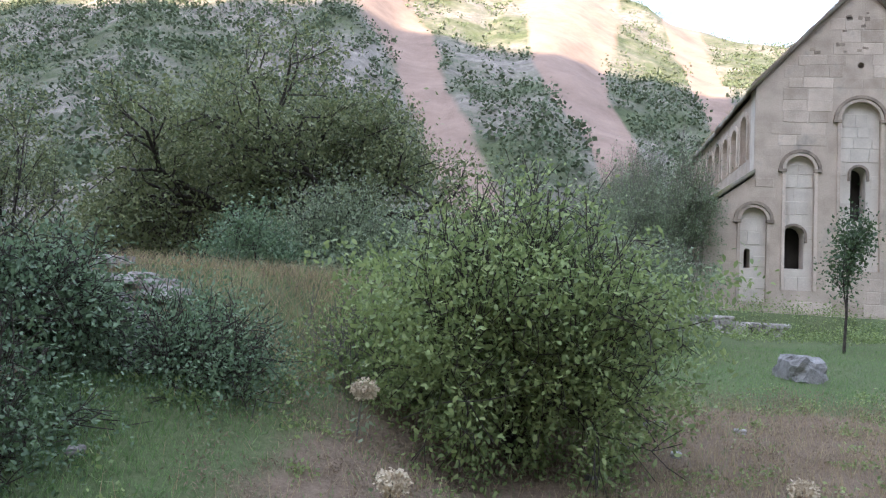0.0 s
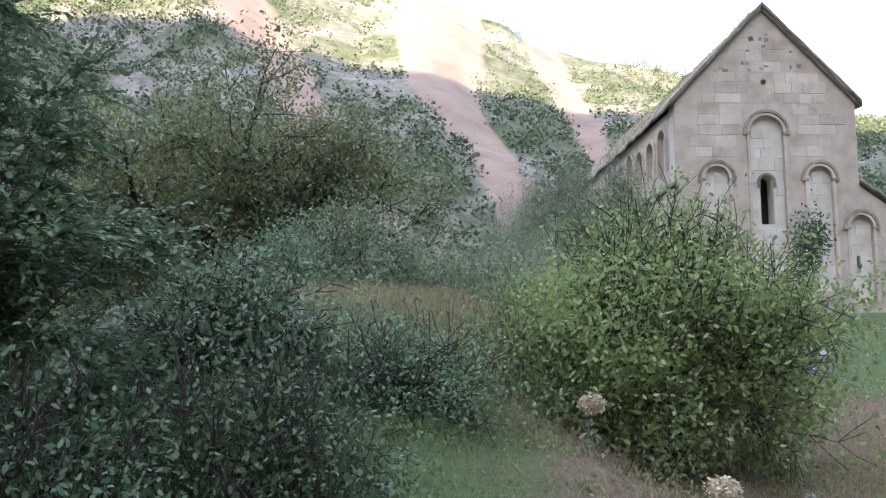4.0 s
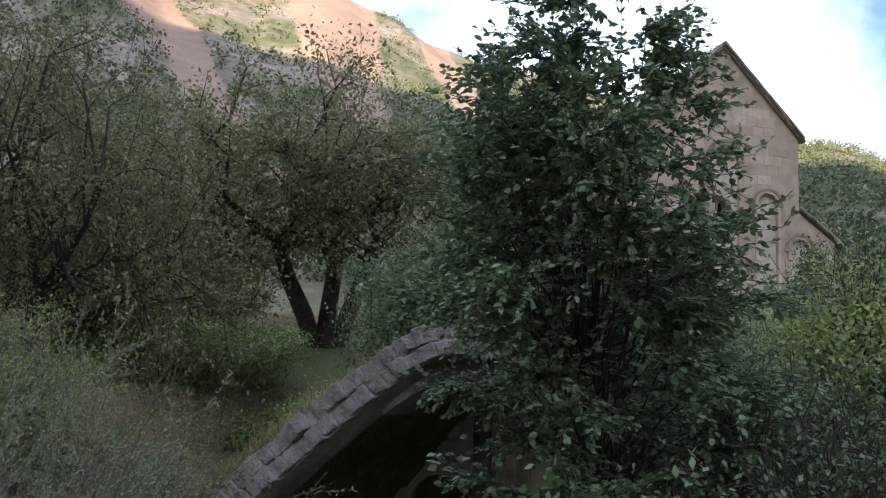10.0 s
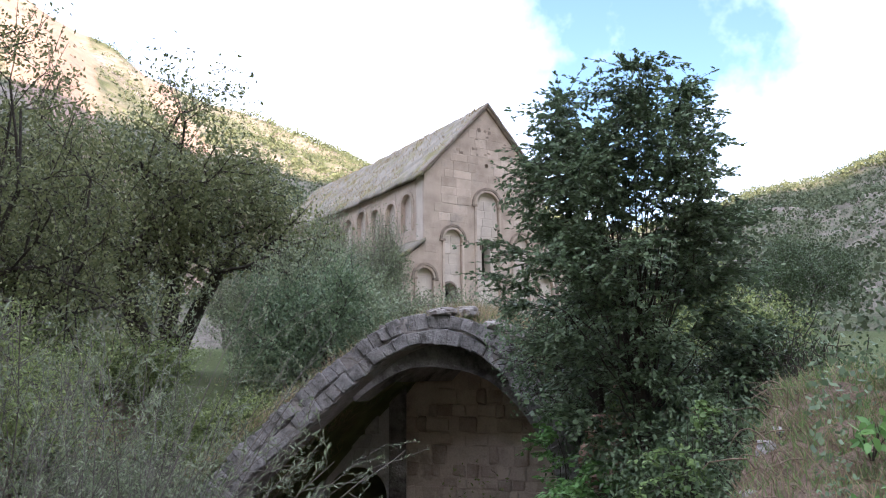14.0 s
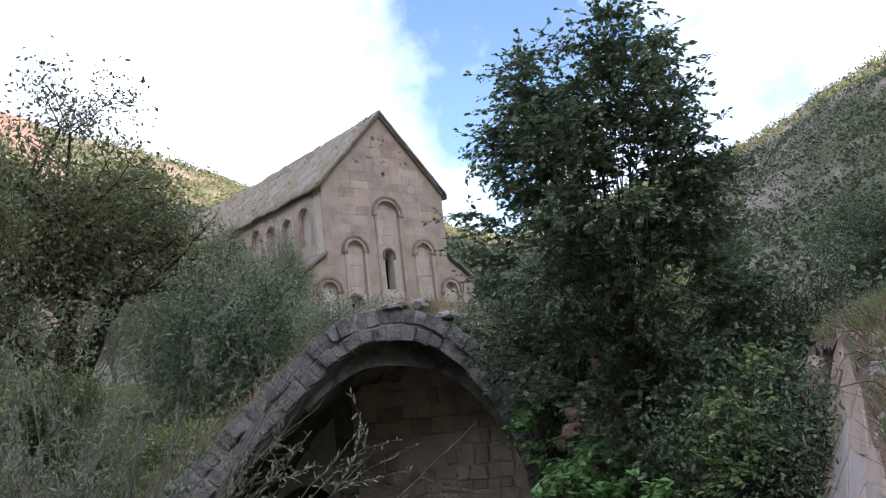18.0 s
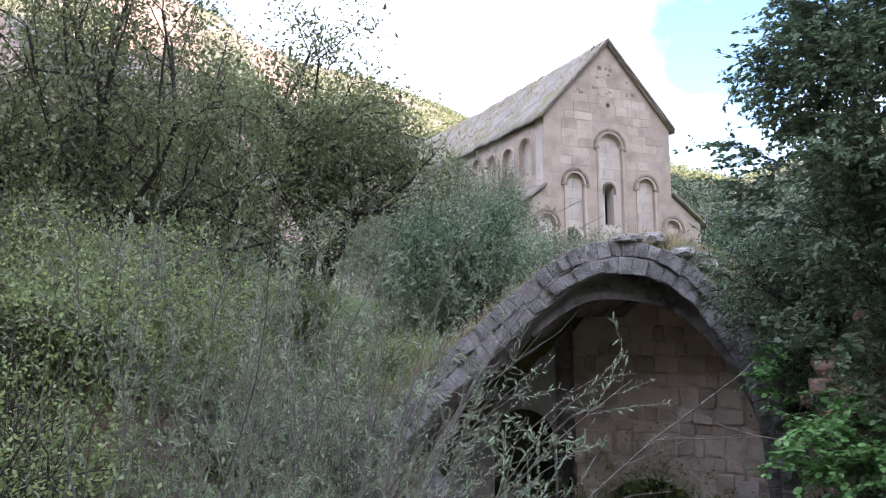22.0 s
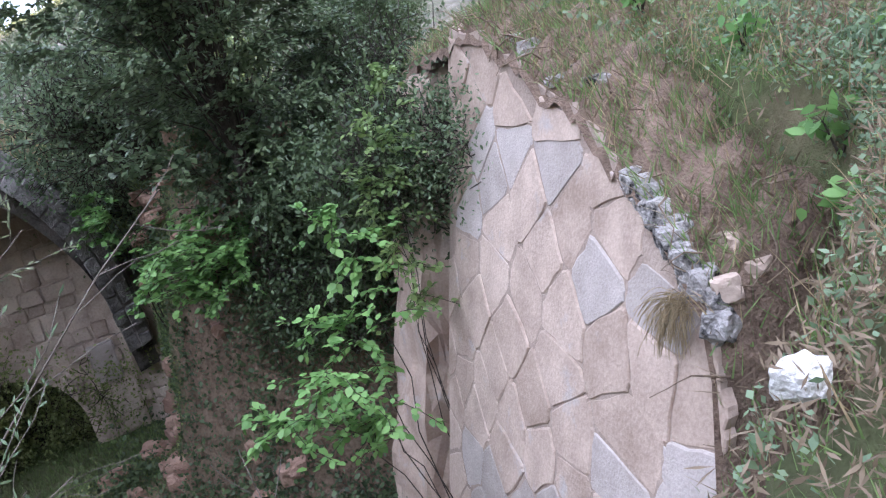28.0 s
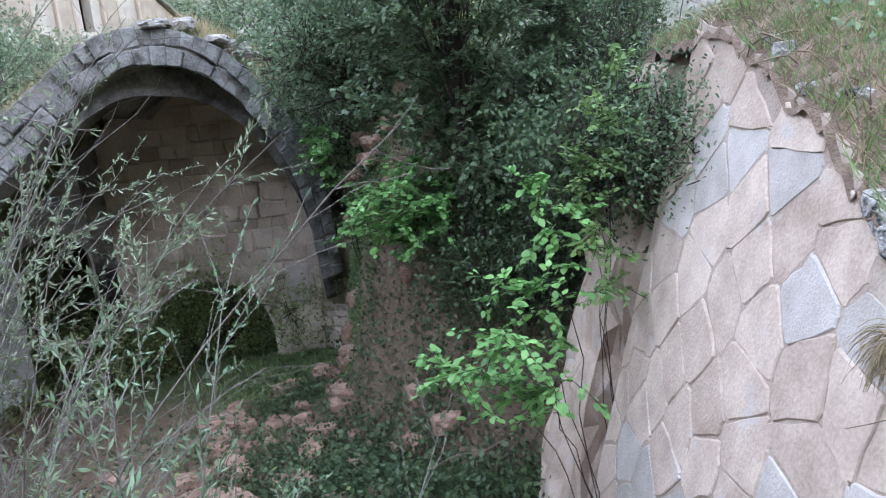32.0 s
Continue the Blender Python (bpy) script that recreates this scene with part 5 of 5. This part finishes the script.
def cap_growth(name, mat, count, tall, wide, seed, label, droop=0.0):
    """Stalks rooted along the wall's top."""
    rng = np.random.RandomState(seed)
    us, os_ = rng.uniform(0.15, 4.8, count), -rng.rand(count) ** 0.8 * 1.1 + 0.04
    base = np.array([tuple(on_wall(u, o, (wall_top(u) if u < 3.5 else -1.6) + 0.04 + 0.1 * min(-o / 0.3, 1))) for u, o in zip(us, os_)])
    turn_a, h = rng.rand(count) * 6.28, tall * rng.uniform(0.3, 1.4, count)
    w = np.stack([np.cos(turn_a), np.sin(turn_a), 0 * h], 1) * wide
    drift = rng.normal(size=(count, 2)) * 0.55
    tip = base + np.stack([(drift[:, 0] + droop * WN.x) * h, (drift[:, 1] + droop * WN.y) * h, h * (1 - 0.9 * droop)], 1)
    np_part(name, np.stack([base - w, base + w, tip], 1).reshape(-1, 3), np.arange(3 * count).reshape(-1, 3), mat, wall_thing, label)


cap_growth("dry_stalks", DRYGRASS, 1600, 0.16, 0.004, 95, "dry grass on the wall's top")
cap_growth("brown_stalks", DRYWEED, 6500, 0.13, 0.006, 96, "withered brown weeds on the wall's top", 0.3)
cap_growth("green_stalks", GRASS, 9000, 0.12, 0.005, 97, "green grass on the wall's top")
rng = np.random.RandomState(98)
root_segs = []
for k in range(150):
    u, o = rng.uniform(0.25, 4.6), rng.uniform(-0.45, 0.0)
    p = np.array(tuple(on_wall(u, o, (wall_top(u) if u < 3.5 else -1.6) + 0.12)))
    d = np.array((WN.x * 0.6, WN.y * 0.6, 0.1)) + rng.normal(size=3) * 0.5
    size = rng.uniform(0.003, 0.008)
    for _ in range(5):
        d = d + rng.normal(size=3) * 0.35 + np.array((0, 0, -0.22))
        d /= np.linalg.norm(d)
        q = p + d * rng.uniform(0.04, 0.09)
        root_segs.append((p, q, size, size * 0.8))
        p, size = q, size * 0.8
v, f = tubes(root_segs, 4)
np_part("roots", v, f, ROOT, wall_thing, "dry brown roots hanging over the edge")
back_stone = [o for o in ruin.children if o.name.startswith("back_wall")][0]
ruin_turn = Matrix((VR, VA, Vector((0, 0, 1)))).transposed().to_4x4()
stone_course(back_stone, lambda x, z: Matrix.Translation(in_ruin(x, 2.69, z)) @ ruin_turn, -1.95, 1.75, -6.6, -1.4, (0.22, 0.30, 0.26, 0.36), (0.20, 0.28, 0.36, 0.46), 0.09, CHAPEL,
             lambda x, z, w, h: -1.95 < x - w / 2 and x + w / 2 < 1.7 and clear_of([(LOW[0], -6.9, LOW[1] + 1.42, 2.84)], x, z, w, h) and z < -1.4 - 0.35 * abs(x) ** 1.6 and (x * 7.3 + z * 13.7) % 1 > 0.13, 61, joint=0.016, wild=0.14, proud=0.05)
side_stone = [o for o in ruin.children if o.name.startswith("side_wall")]
left_turn = Matrix((in_left(1, 0, 0) - in_left(0, 0, 0), in_left(0, 1, 0) - in_left(0, 0, 0), Vector((0, 0, 1)))).transposed().to_4x4()
stone_course(side_stone[0], lambda a, z: Matrix.Translation(in_left(a, -0.01, z)) @ left_turn, 0.15, 2.7, -6.6, -1.7, (0.26, 0.36, 0.30), (0.26, 0.34, 0.46), 0.09, PALERUIN,
             lambda a, z, w, h: 0.16 < a - w / 2 and a + w / 2 < 2.68 and z + h / 2 < -1.72 - 0.62 * (a + w / 2) and clear_of([(0.80, -6.6, -3.2, 1.24)], a, z, w, h) and (a * 5.3 + z * 11.7) % 1 > 0.1, 62, joint=0.016, wild=0.13, proud=0.04)
right_turn = Matrix((VR * 0.72 - VA * 0.69, VR * 0.69 + VA * 0.72, Vector((0, 0, 1)))).transposed().to_4x4()
stone_course(side_stone[1], lambda a, z: Matrix.Translation(in_ruin(1.68 + 0.72 * a, 2.75 - 0.69 * a, z)) @ right_turn, 0.0, 1.5, -6.5, -3.3, (0.22, 0.3, 0.26), (0.22, 0.3, 0.4), 0.1, CHAPEL,
             lambda a, z, w, h: 0 < a - w / 2 and a + w / 2 < 1.45 and z + h / 2 < -3.3 - 0.55 * (a + w / 2) and (a * 5.3 + z * 11.7) % 1 > 0.2, 63, joint=0.03, wild=0.16, proud=0.06)
for bx, bz, bw, bh, bmat in ((1.33, -4.62, 0.44, 0.66, BLUESTONE), (1.46, -5.3, 0.42, 0.5, CHAPEL), (1.36, -5.72, 0.34, 0.3, CHAPEL)):
    ob = new("stone", stone_mesh("stone", bw, 0.16, bh, bmat, 77, 0.1, 0.05))
    ob.parent = back_stone
    ob.matrix_basis = Matrix.Translation(in_ruin(bx, 2.67, bz)) @ ruin_turn


def ring_stones(parent, inner, outer, d0, d1, mat, seed, joint=0.012):
    """Arch stones, each its own block between two lines of an arch."""
    r = random.Random(seed)
    for k in range(len(inner) - 1):
        bm = bmesh.new()
        (ax, az), (bx, bz), (cx, cz), (dx, dz) = inner[k], inner[k + 1], outer[k + 1], outer[k]
        mx, mz = (ax + bx + cx + dx) / 4, (az + bz + cz + dz) / 4
        out = r.uniform(-0.09, 0.06)
        vs = []
        for d in (d0 + out, d1):
            for x, z in ((ax, az), (bx, bz), (cx, cz), (dx, dz)):
                vs.append(bm.verts.new(in_skew(x + (mx - x) * 0.012, d + r.uniform(-0.02, 0.02), z + (mz - z) * 0.012 + r.uniform(-0.03, 0.03))))
        for q in ((0, 1, 2, 3), (7, 6, 5, 4), (0, 4, 5, 1), (1, 5, 6, 2), (2, 6, 7, 3), (3, 7, 4, 0)):
            bm.faces.new([vs[i] for i in q])
        bmesh.ops.bevel(bm, geom=bm.edges[:], offset=0.014, segments=1, affect="EDGES")
        bmesh.ops.recalc_face_normals(bm, faces=bm.faces)
        part("arch_stone", bm, mat, parent)


ring_stones(vault_edge, front_in, front_mid, -0.02, 0.3, RINGSTONE, 8)
ring_stones(vault_edge, thicker(arch_line(EDGE, 57), 0.26, 0.24), thicker(arch_line(EDGE, 57), 0.52, 0.46), 0.0, 0.3, RINGSTONE, 9)


# ---- loose stones ----
def boulder(name, label, x, y, size, seed, mat=BOULDER, z=None, category="boulder", sink=0.3, group=""):
    r = np.random.RandomState(seed)
    bm = bmesh.new()
    bmesh.ops.create_icosphere(bm, subdivisions=3, radius=1)
    for v in bm.verts:
        n = v.co.normalized()
        k = 1 + 0.45 * noise.noise(n * 1.6 + Vector((seed * 3.1, 0, 0))) + 0.22 * noise.noise(n * 3.9 + Vector((0, seed, 0)))
        q = [max(-0.86, min(0.80, c * k * (1.05 if c > 0 else 0.95))) for c in n]
        v.co = Vector((q[0] * size[0], q[1] * size[1], q[2] * size[2]))
    me = bpy.data.meshes.new(name)
    bm.to_mesh(me)
    bm.free()
    me.materials.append(mat)
    ob = new(name, me)
    ob.location = (x, y, (level(x, y) if z is None else z) + size[2] * (0.7 - sink))
    ob.rotation_euler = (0, 0, r.uniform(0, 6.28))
    return tagged(ob, label, category, group)


boulder("boulder", "long weathered grey boulder lying in the grass", -8.1, -19.1, (0.72, 0.42, 0.42), 13, RINGSTONE)
boulder("stone", "small white stone on bare soil", -10.2, -30.2, (0.2, 0.17, 0.13), 4, category="stone")
boulder("stone", "small grey stone half sunk in the soil", -17.3, -30.6, (0.09, 0.08, 0.06), 5, RUIN, category="stone")
ROCKS = "stones of the low wall before the church"
for k in range(90):
    row = k // 18
    rx = -10.4 + (k % 18) * 0.36 + random.uniform(-0.1, 0.1) + 0.16 * (row % 2)
    if row < 5 - (k % 18) // 12:
        boulder("wall_block", "flat grey stone of the low dry wall", rx, -3.95 + random.uniform(-0.08, 0.08), (random.uniform(0.2, 0.32), random.uniform(0.2, 0.3), 0.15), 200 + k, RUIN, z=-1.35 + 0.21 * row, category="stone", group=ROCKS)
for k in range(30):
    rx, ry = -13.0 + 7.0 * random.random(), -31.5 + 7.0 * random.random()
    boulder("field_stone", "small grey stone on bare soil", rx, ry, (random.uniform(0.05, 0.14), random.uniform(0.05, 0.12), random.uniform(0.04, 0.08)), 420 + k, BOULDER, category="stone", group="stones on the bare soil")
OUTCROP = "rubble at the meadow edge"
for k in range(22):
    rx, ry = -17.9 + 1.8 * random.random(), -23.4 + 3.4 * random.random()
    boulder("rubble_stone", "grey slab of tumbled masonry", rx, ry, (random.uniform(0.25, 0.6), random.uniform(0.2, 0.4), random.uniform(0.1, 0.22)), 240 + k, RUIN, z=level(rx, ry) + 0.13 * (k % 4), category="stone", group=OUTCROP)
PITROCKS = "fallen stones in the hollow"
for k in range(95):
    rx, ry = -22.8 + 4.6 * random.random(), -32.2 + 5.2 * random.random()
    boulder("fallen_stone", "reddish brown stone fallen into the hollow", rx, ry, (random.uniform(0.12, 0.3), random.uniform(0.1, 0.25), random.uniform(0.08, 0.18)), 280 + k, RED, category="stone", group=PITROCKS)
CROWNROCKS = "loose stones on the vault"
for k in range(24):
    t = random.uniform(-1.0, 1.5)
    p = in_skew(t, random.uniform(0.05, 0.7), float(cover_top(t)) - 0.02)
    boulder("crown_stone", "loose grey stone on the broken vault", p.x, p.y, (random.uniform(0.12, 0.34), random.uniform(0.1, 0.25), random.uniform(0.06, 0.13)), 330 + k, RUIN, z=p.z, category="stone", group=CROWNROCKS, sink=0.25)
TOPROCKS = "stones at the wall's top"
for k in range(18):
    u = random.uniform(0.3, 4.2)
    p = on_wall(u, random.uniform(-0.6, -0.05), wall_top(u))
    boulder("cap_stone", "lichened pale stone at the wall's edge", p.x, p.y, (random.uniform(0.05, 0.13), random.uniform(0.05, 0.1), random.uniform(0.04, 0.08)), 360 + k, LICHEN if k % 2 else NEARSTONE, z=p.z + 0.03, category="stone", group=TOPROCKS)
boulder("boulder", "white crumbling limestone block at the wall's foot", -25.75, -35.22, (0.2, 0.15, 0.13), 7, WHITEROCK, z=-3.62, sink=0.15)
boulder("stone", "round pale stone lying on the bank", -26.2, -35.55, (0.07, 0.065, 0.06), 8, WHITEROCK, category="stone", sink=0.1)
for k in range(13):
    u = 0.34 + 0.052 * k
    p = on_wall(u, -0.03 + random.uniform(-0.03, 0.02), wall_top(u))
    boulder("edge_stone", "pale stone crusted with black lichen", p.x, p.y, (random.uniform(0.06, 0.1), random.uniform(0.05, 0.08), random.uniform(0.06, 0.1)), 390 + k, LICHEN, z=p.z - 0.05, category="stone", group="lichened stones along the wall's edge")

# dark blocks high in the gable: painted shade of putlog holes and lost stones
for k in range(22):
    hx, hz = random.uniform(-2.2, 2.2), random.uniform(11.9, 14.2)
    if abs(hx) < (APEX - hz) / (APEX - EAVE) * HW - 0.5:
        bm = bmesh.new()
        bmesh.ops.create_cube(bm, size=1, matrix=Matrix.Translation((hx, -0.012, hz)) @ Matrix.Rotation(random.uniform(-0.3, 0.3), 4, "Y") @ Matrix.Diagonal((random.uniform(0.1, 0.28), 0.03, random.uniform(0.08, 0.22), 1)))
        bmesh.ops.bevel(bm, geom=bm.edges[:], offset=0.012, segments=1, affect="EDGES")
        part("lost_stone", bm, TRIM, church, "raised dark block painted as the shaded gap of a lost facing stone")


rng = np.random.RandomState(99)
tuft = thing("grass_tuft", "pale dry grass tuft hanging over the wall's edge", "grass", tuple(on_wall(0.5, 0.03, -2.95)))
segs = []
for k in range(170):
    p = rng.normal(size=3) * 0.025
    d = np.array((WN.x, WN.y, 0.5)) * 0.8 + rng.normal(size=3) * 0.45
    for m in range(5):
        d = d + np.array((0, 0, -0.42))
        d /= np.linalg.norm(d)
        q = p + d * rng.uniform(0.025, 0.055)
        segs.append((p, q, 0.0016, 0.0014))
        p = q
v, f = tubes(segs, 3)
np_part("blade_tuft", v, f, DRYGRASS, tuft)


# ---- hillside scrub ----
def scatter_clumps(name, label, n, seed, leaf_n, mat):
    rng = np.random.RandomState(seed)
    az, r = np.radians(rng.uniform(-62, 75, n)), np.sqrt(rng.uniform(70 ** 2, 330 ** 2, n))
    x, y = -20 + r * np.sin(az), -37 + r * np.cos(az)
    z, _, scree, far = land(x, y)
    patch = waves(x, y, 0.05, 21) + 0.6 * waves(x, y, 0.16, 22)
    keep = (rng.rand(n) > scree * 1.15) & (patch + rng.normal(size=n) * 0.35 > -0.55) & ~((np.abs(x) < 9) & (y > -3) & (y < 32))
    high = np.degrees(np.arctan2(z + 1, r))
    keep &= rng.rand(n) > 0.75 * smooth(15, 18, high) * (1 - smooth(14, 20, np.degrees(az))) * smooth(-11, -7, np.degrees(az))
    x, y, z = x[keep], y[keep], z[keep]
    size = rng.uniform(0.7, 2.1, len(x)) ** 1.0
    at = np.repeat(np.stack([x, y, z + size * 0.55], 1), leaf_n, 0)
    s = np.repeat(size, leaf_n)[:, None]
    at = at + rng.normal(size=at.shape) * s * np.array((0.5, 0.5, 0.42))
    v, f = leaf_quads(at, 1.0, rng, 0.0, 1.3)
    c = np.repeat(at, 4, 0)
    v = c + (v - c) * np.repeat(s, 4, 0) * 0.46
    return tagged(np_part(name, v, f, mat), label, "scrub", kind="stuff")


scatter_clumps("hillside_scrub", "dull green oak scrub scattered over the rocky slopes", 31000, 5, 17, HILLBUSH)


# ---- grass and weeds ----
def blades(name, label, boxes, seed, mat, tall, wide, want_grass=True):
    """Upright blades, each a thin triangle, over patches (x0, x1, y0, y1, number)."""
    rng = np.random.RandomState(seed)
    xs, ys, rims = [], [], []
    for x0, x1, y0, y1, n in boxes:
        xs.append(rng.uniform(x0, x1, n))
        ys.append(rng.uniform(y0, y1, n))
        rims.append(np.minimum.reduce([xs[-1] - x0, x1 - xs[-1], ys[-1] - y0, y1 - ys[-1]]))
    x, y = np.concatenate(xs), np.concatenate(ys)
    z, grass, _, _ = land(x, y)
    tuft = waves(x, y, 2.2, 31) * 0.35 + 0.15 * waves(x, y, 6.0, 32)
    keep = rng.rand(len(x)) < (np.clip(grass + tuft, 0.04, 1) if want_grass else np.clip(1.0 - grass + tuft, 0.05, 1) * 0.8)
    rim = np.concatenate(rims)
    keep &= rim + 0.5 * waves(x, y, 1.7, 33) > rng.rand(len(x)) * 2.2
    x, y, z = x[keep], y[keep], z[keep]
    n = len(x)
    a = rng.rand(n) * 6.28
    h = tall * rng.uniform(0.4, 1.3, n)
    lean = rng.normal(size=(n, 2)) * 0.45
    base = np.stack([x, y, z - 0.02], 1)
    side = np.stack([np.cos(a), np.sin(a), 0 * a], 1) * wide
    tip = base + np.stack([lean[:, 0] * h, lean[:, 1] * h, h], 1)
    v = np.stack([base - side, base + side, tip], 1).reshape(-1, 3)
    return tagged(np_part(name, v, np.arange(3 * n).reshape(n, 3), mat), label, "grass", kind="stuff")


NEAR = [(-21, -9, -37.5, -26, 70000), (-22.5, -16, -34, -24.5, 60000), (-13, 1, -31, -12, 60000), (-19, -10, -26, -12, 30000)]
blades("meadow_grass", "short green grass on the terrace and the church slope", NEAR, 41, GRASS, 0.11, 0.006)
blades("bank_grass", "short tufted grass on the bank above the wall", [(-26.5, -20, -40, -34.2, 90000), (-30.5, -25, -37.5, -33.5, 30000)], 43, GRASS, 0.10, 0.0035)
blades("dry_grass", "dry straw-coloured stalks between the grass", [(-21, -9, -37.5, -27, 16000), (-26.5, -20, -40, -34.4, 26000), (-22, -14, -24, -14, 14000), (-14.5, -3, -33, -21, 50000)], 42, DRYGRASS, 0.22, 0.004, False)


def weeds(name, label, spots, seed, mat, leaf, n, radius, tall, long=1.7, under_z=9.0):
    """Low leafy plants joined as one growth."""
    rng = np.random.RandomState(seed)
    at = []
    for x0, x1, y0, y1, count in spots:
        for _ in range(count):
            x, y = rng.uniform(x0, x1), rng.uniform(y0, y1)
            if level(x, y) > under_z:
                continue
            k = rng.uniform(0.5, 1.3)
            p = rng.normal(size=(n, 3)) * np.array((radius, radius, tall * 0.45)) * k
            p[:, 2] = np.abs(p[:, 2])
            p[:, 0] += x
            p[:, 1] += y
            p[:, 2] += land(p[:, 0], p[:, 1])[0]
            at.append(p)
    v, f = leaf_quads(np.concatenate(at), leaf, rng, -0.2, long)
    return tagged(np_part(name, v, f, mat), label, "weeds", kind="stuff")


weeds("pit_undergrowth", "dark green weeds covering the hollow's floor", [(-27, -16, -34, -27, 110), (-22.5, -17, -33.0, -29.5, 150), (-34, -25, -33, -24, 150)], 51, L_DARK, 0.08, 130, 0.35, 0.5, under_z=-2.9)
weeds("hollow_weeds", "dark leafy weeds among the fallen stones", [(-23.0, -18.6, -33.0, -28.6, 300)], 59, L_DARK, 0.06, 90, 0.22, 0.3)
weeds("slope_weeds", "rank green weeds on the slope above the hollow", [(-33, -23.5, -31, -21, 330)], 58, L_BUSH, 0.07, 120, 0.35, 0.7)
weeds("bank_weeds", "blue green vetch trailing over the bank", [(-26.2, -21.5, -38.5, -35.2, 150), (-26.9, -25.0, -36.4, -34.9, 16)], 52, L_BLUE, 0.034, 170, 0.15, 0.15)
weeds("bank_litter", "withered brown stalks on the bank", [(-26.2, -21.5, -38.5, -35.4, 260), (-26.9, -25.0, -36.4, -34.9, 90)], 60, DRYWEED, 0.06, 90, 0.16, 0.12, 6.0)
weeds("field_weeds", "low broad-leaved weeds in the meadow", [(-20, -9, -36, -26, 130), (-13, -4, -32, -21, 170)], 53, L_BUSH, 0.06, 60, 0.16, 0.14)
weeds("edge_weeds", "tall weeds along the meadow edge", [(-22, -12, -24, -20, 80), (-8, 0, -10, -1, 60)], 54, L_BUSH, 0.10, 110, 0.35, 0.7)


def roof_grass(seed, n):
    """Dry grass and moss rooted in the church's roof."""
    rng = np.random.RandomState(seed)
    t, y, side = rng.rand(n), rng.uniform(0, LONG, n), np.where(rng.rand(n) < 0.75, -1, 1)
    keep = waves(t * 6, y, 0.9, 51) + rng.normal(size=n) * 0.3 > -0.1
    t, y, side = t[keep], y[keep], side[keep]
    base = np.stack([side * t * (HW + 0.25), y, APEX + 0.30 + (EAVE - APEX - 0.3) * t - 0.16 * np.sin(np.pi * (y + 0.2) / (LONG + 1.2))], 1)
    a, h = rng.rand(len(t)) * 6.28, rng.uniform(0.06, 0.3, len(t))
    w = np.stack([np.cos(a), np.sin(a), 0 * a], 1) * 0.03
    tip = base + np.stack([rng.normal(size=len(t)) * 0.1, rng.normal(size=len(t)) * 0.1, h], 1)
    v = np.stack([base - w, base + w, tip], 1).reshape(-1, 3)
    return np_part("roof_grass", v, np.arange(len(v)).reshape(-1, 3), DRYGRASS, church, "dry grass growing on the roof")


roof_grass(9, 9000)

weeds("withered_weeds", "withered brown weeds on the bare slope", [(-13.5, -4, -32.5, -21.5, 460), (-16.4, -14.5, -31, -25, 90)], 55, DRYWEED, 0.05, 90, 0.17, 0.26, 4.0)
weeds("rim_weeds", "dark leafy weeds along the hollow's rim", [(-23.4, -20.4, -35.0, -33.6, 130), (-20.6, -19.4, -33.4, -30.5, 50)], 57, L_MID, 0.06, 110, 0.22, 0.55)
weeds("edge_growth", "low green weeds along the wall's top", [(-25.4, -21.5, -37.6, -35.6, 60)], 56, L_BUSH, 0.035, 70, 0.09, 0.10)


# ---- dry flower heads ----
def umbel(x, y, tall, seed):
    rng = np.random.RandomState(seed)
    ob = thing("dry_flower", "tall dry plant with a cream flower head", "plant", (x, y, level(x, y) - 0.02), "dry flowers beside the path")
    v, f = tubes([((0, 0, 0), (0.02, 0, tall * 0.6), 0.011, 0.009), ((0.02, 0, tall * 0.6), (0.05, 0.03, tall), 0.009, 0.006)], 6)
    np_part("stem", v, f, TWIG, ob)
    d = rng.normal(size=(900, 3))
    d /= np.linalg.norm(d, axis=1, keepdims=True)
    at = np.array((0.05, 0.03, tall)) + d * rng.uniform(0.5, 1, (900, 1)) * np.array((0.15, 0.15, 0.11))
    v, f = leaf_quads(at, 0.035, rng, 0.0, 1.3)
    np_part("flower_head", v, f, FLOWER, ob)
    v, f = leaf_quads(rng.normal(size=(40, 3)) * np.array((0.1, 0.1, tall * 0.25)) + np.array((0, 0, tall * 0.35)), 0.09, rng, 0.4, 1.8)
    np_part("leaves", v, f, L_GREY, ob)


for k, (x, y, tall) in enumerate(((-15.3, -28.9, 0.55), (-14.6, -30.6, 0.45), (-11.9, -29.6, 0.5), (-10.9, -28.6, 0.45))):
    umbel(x, y, tall, 140 + k)
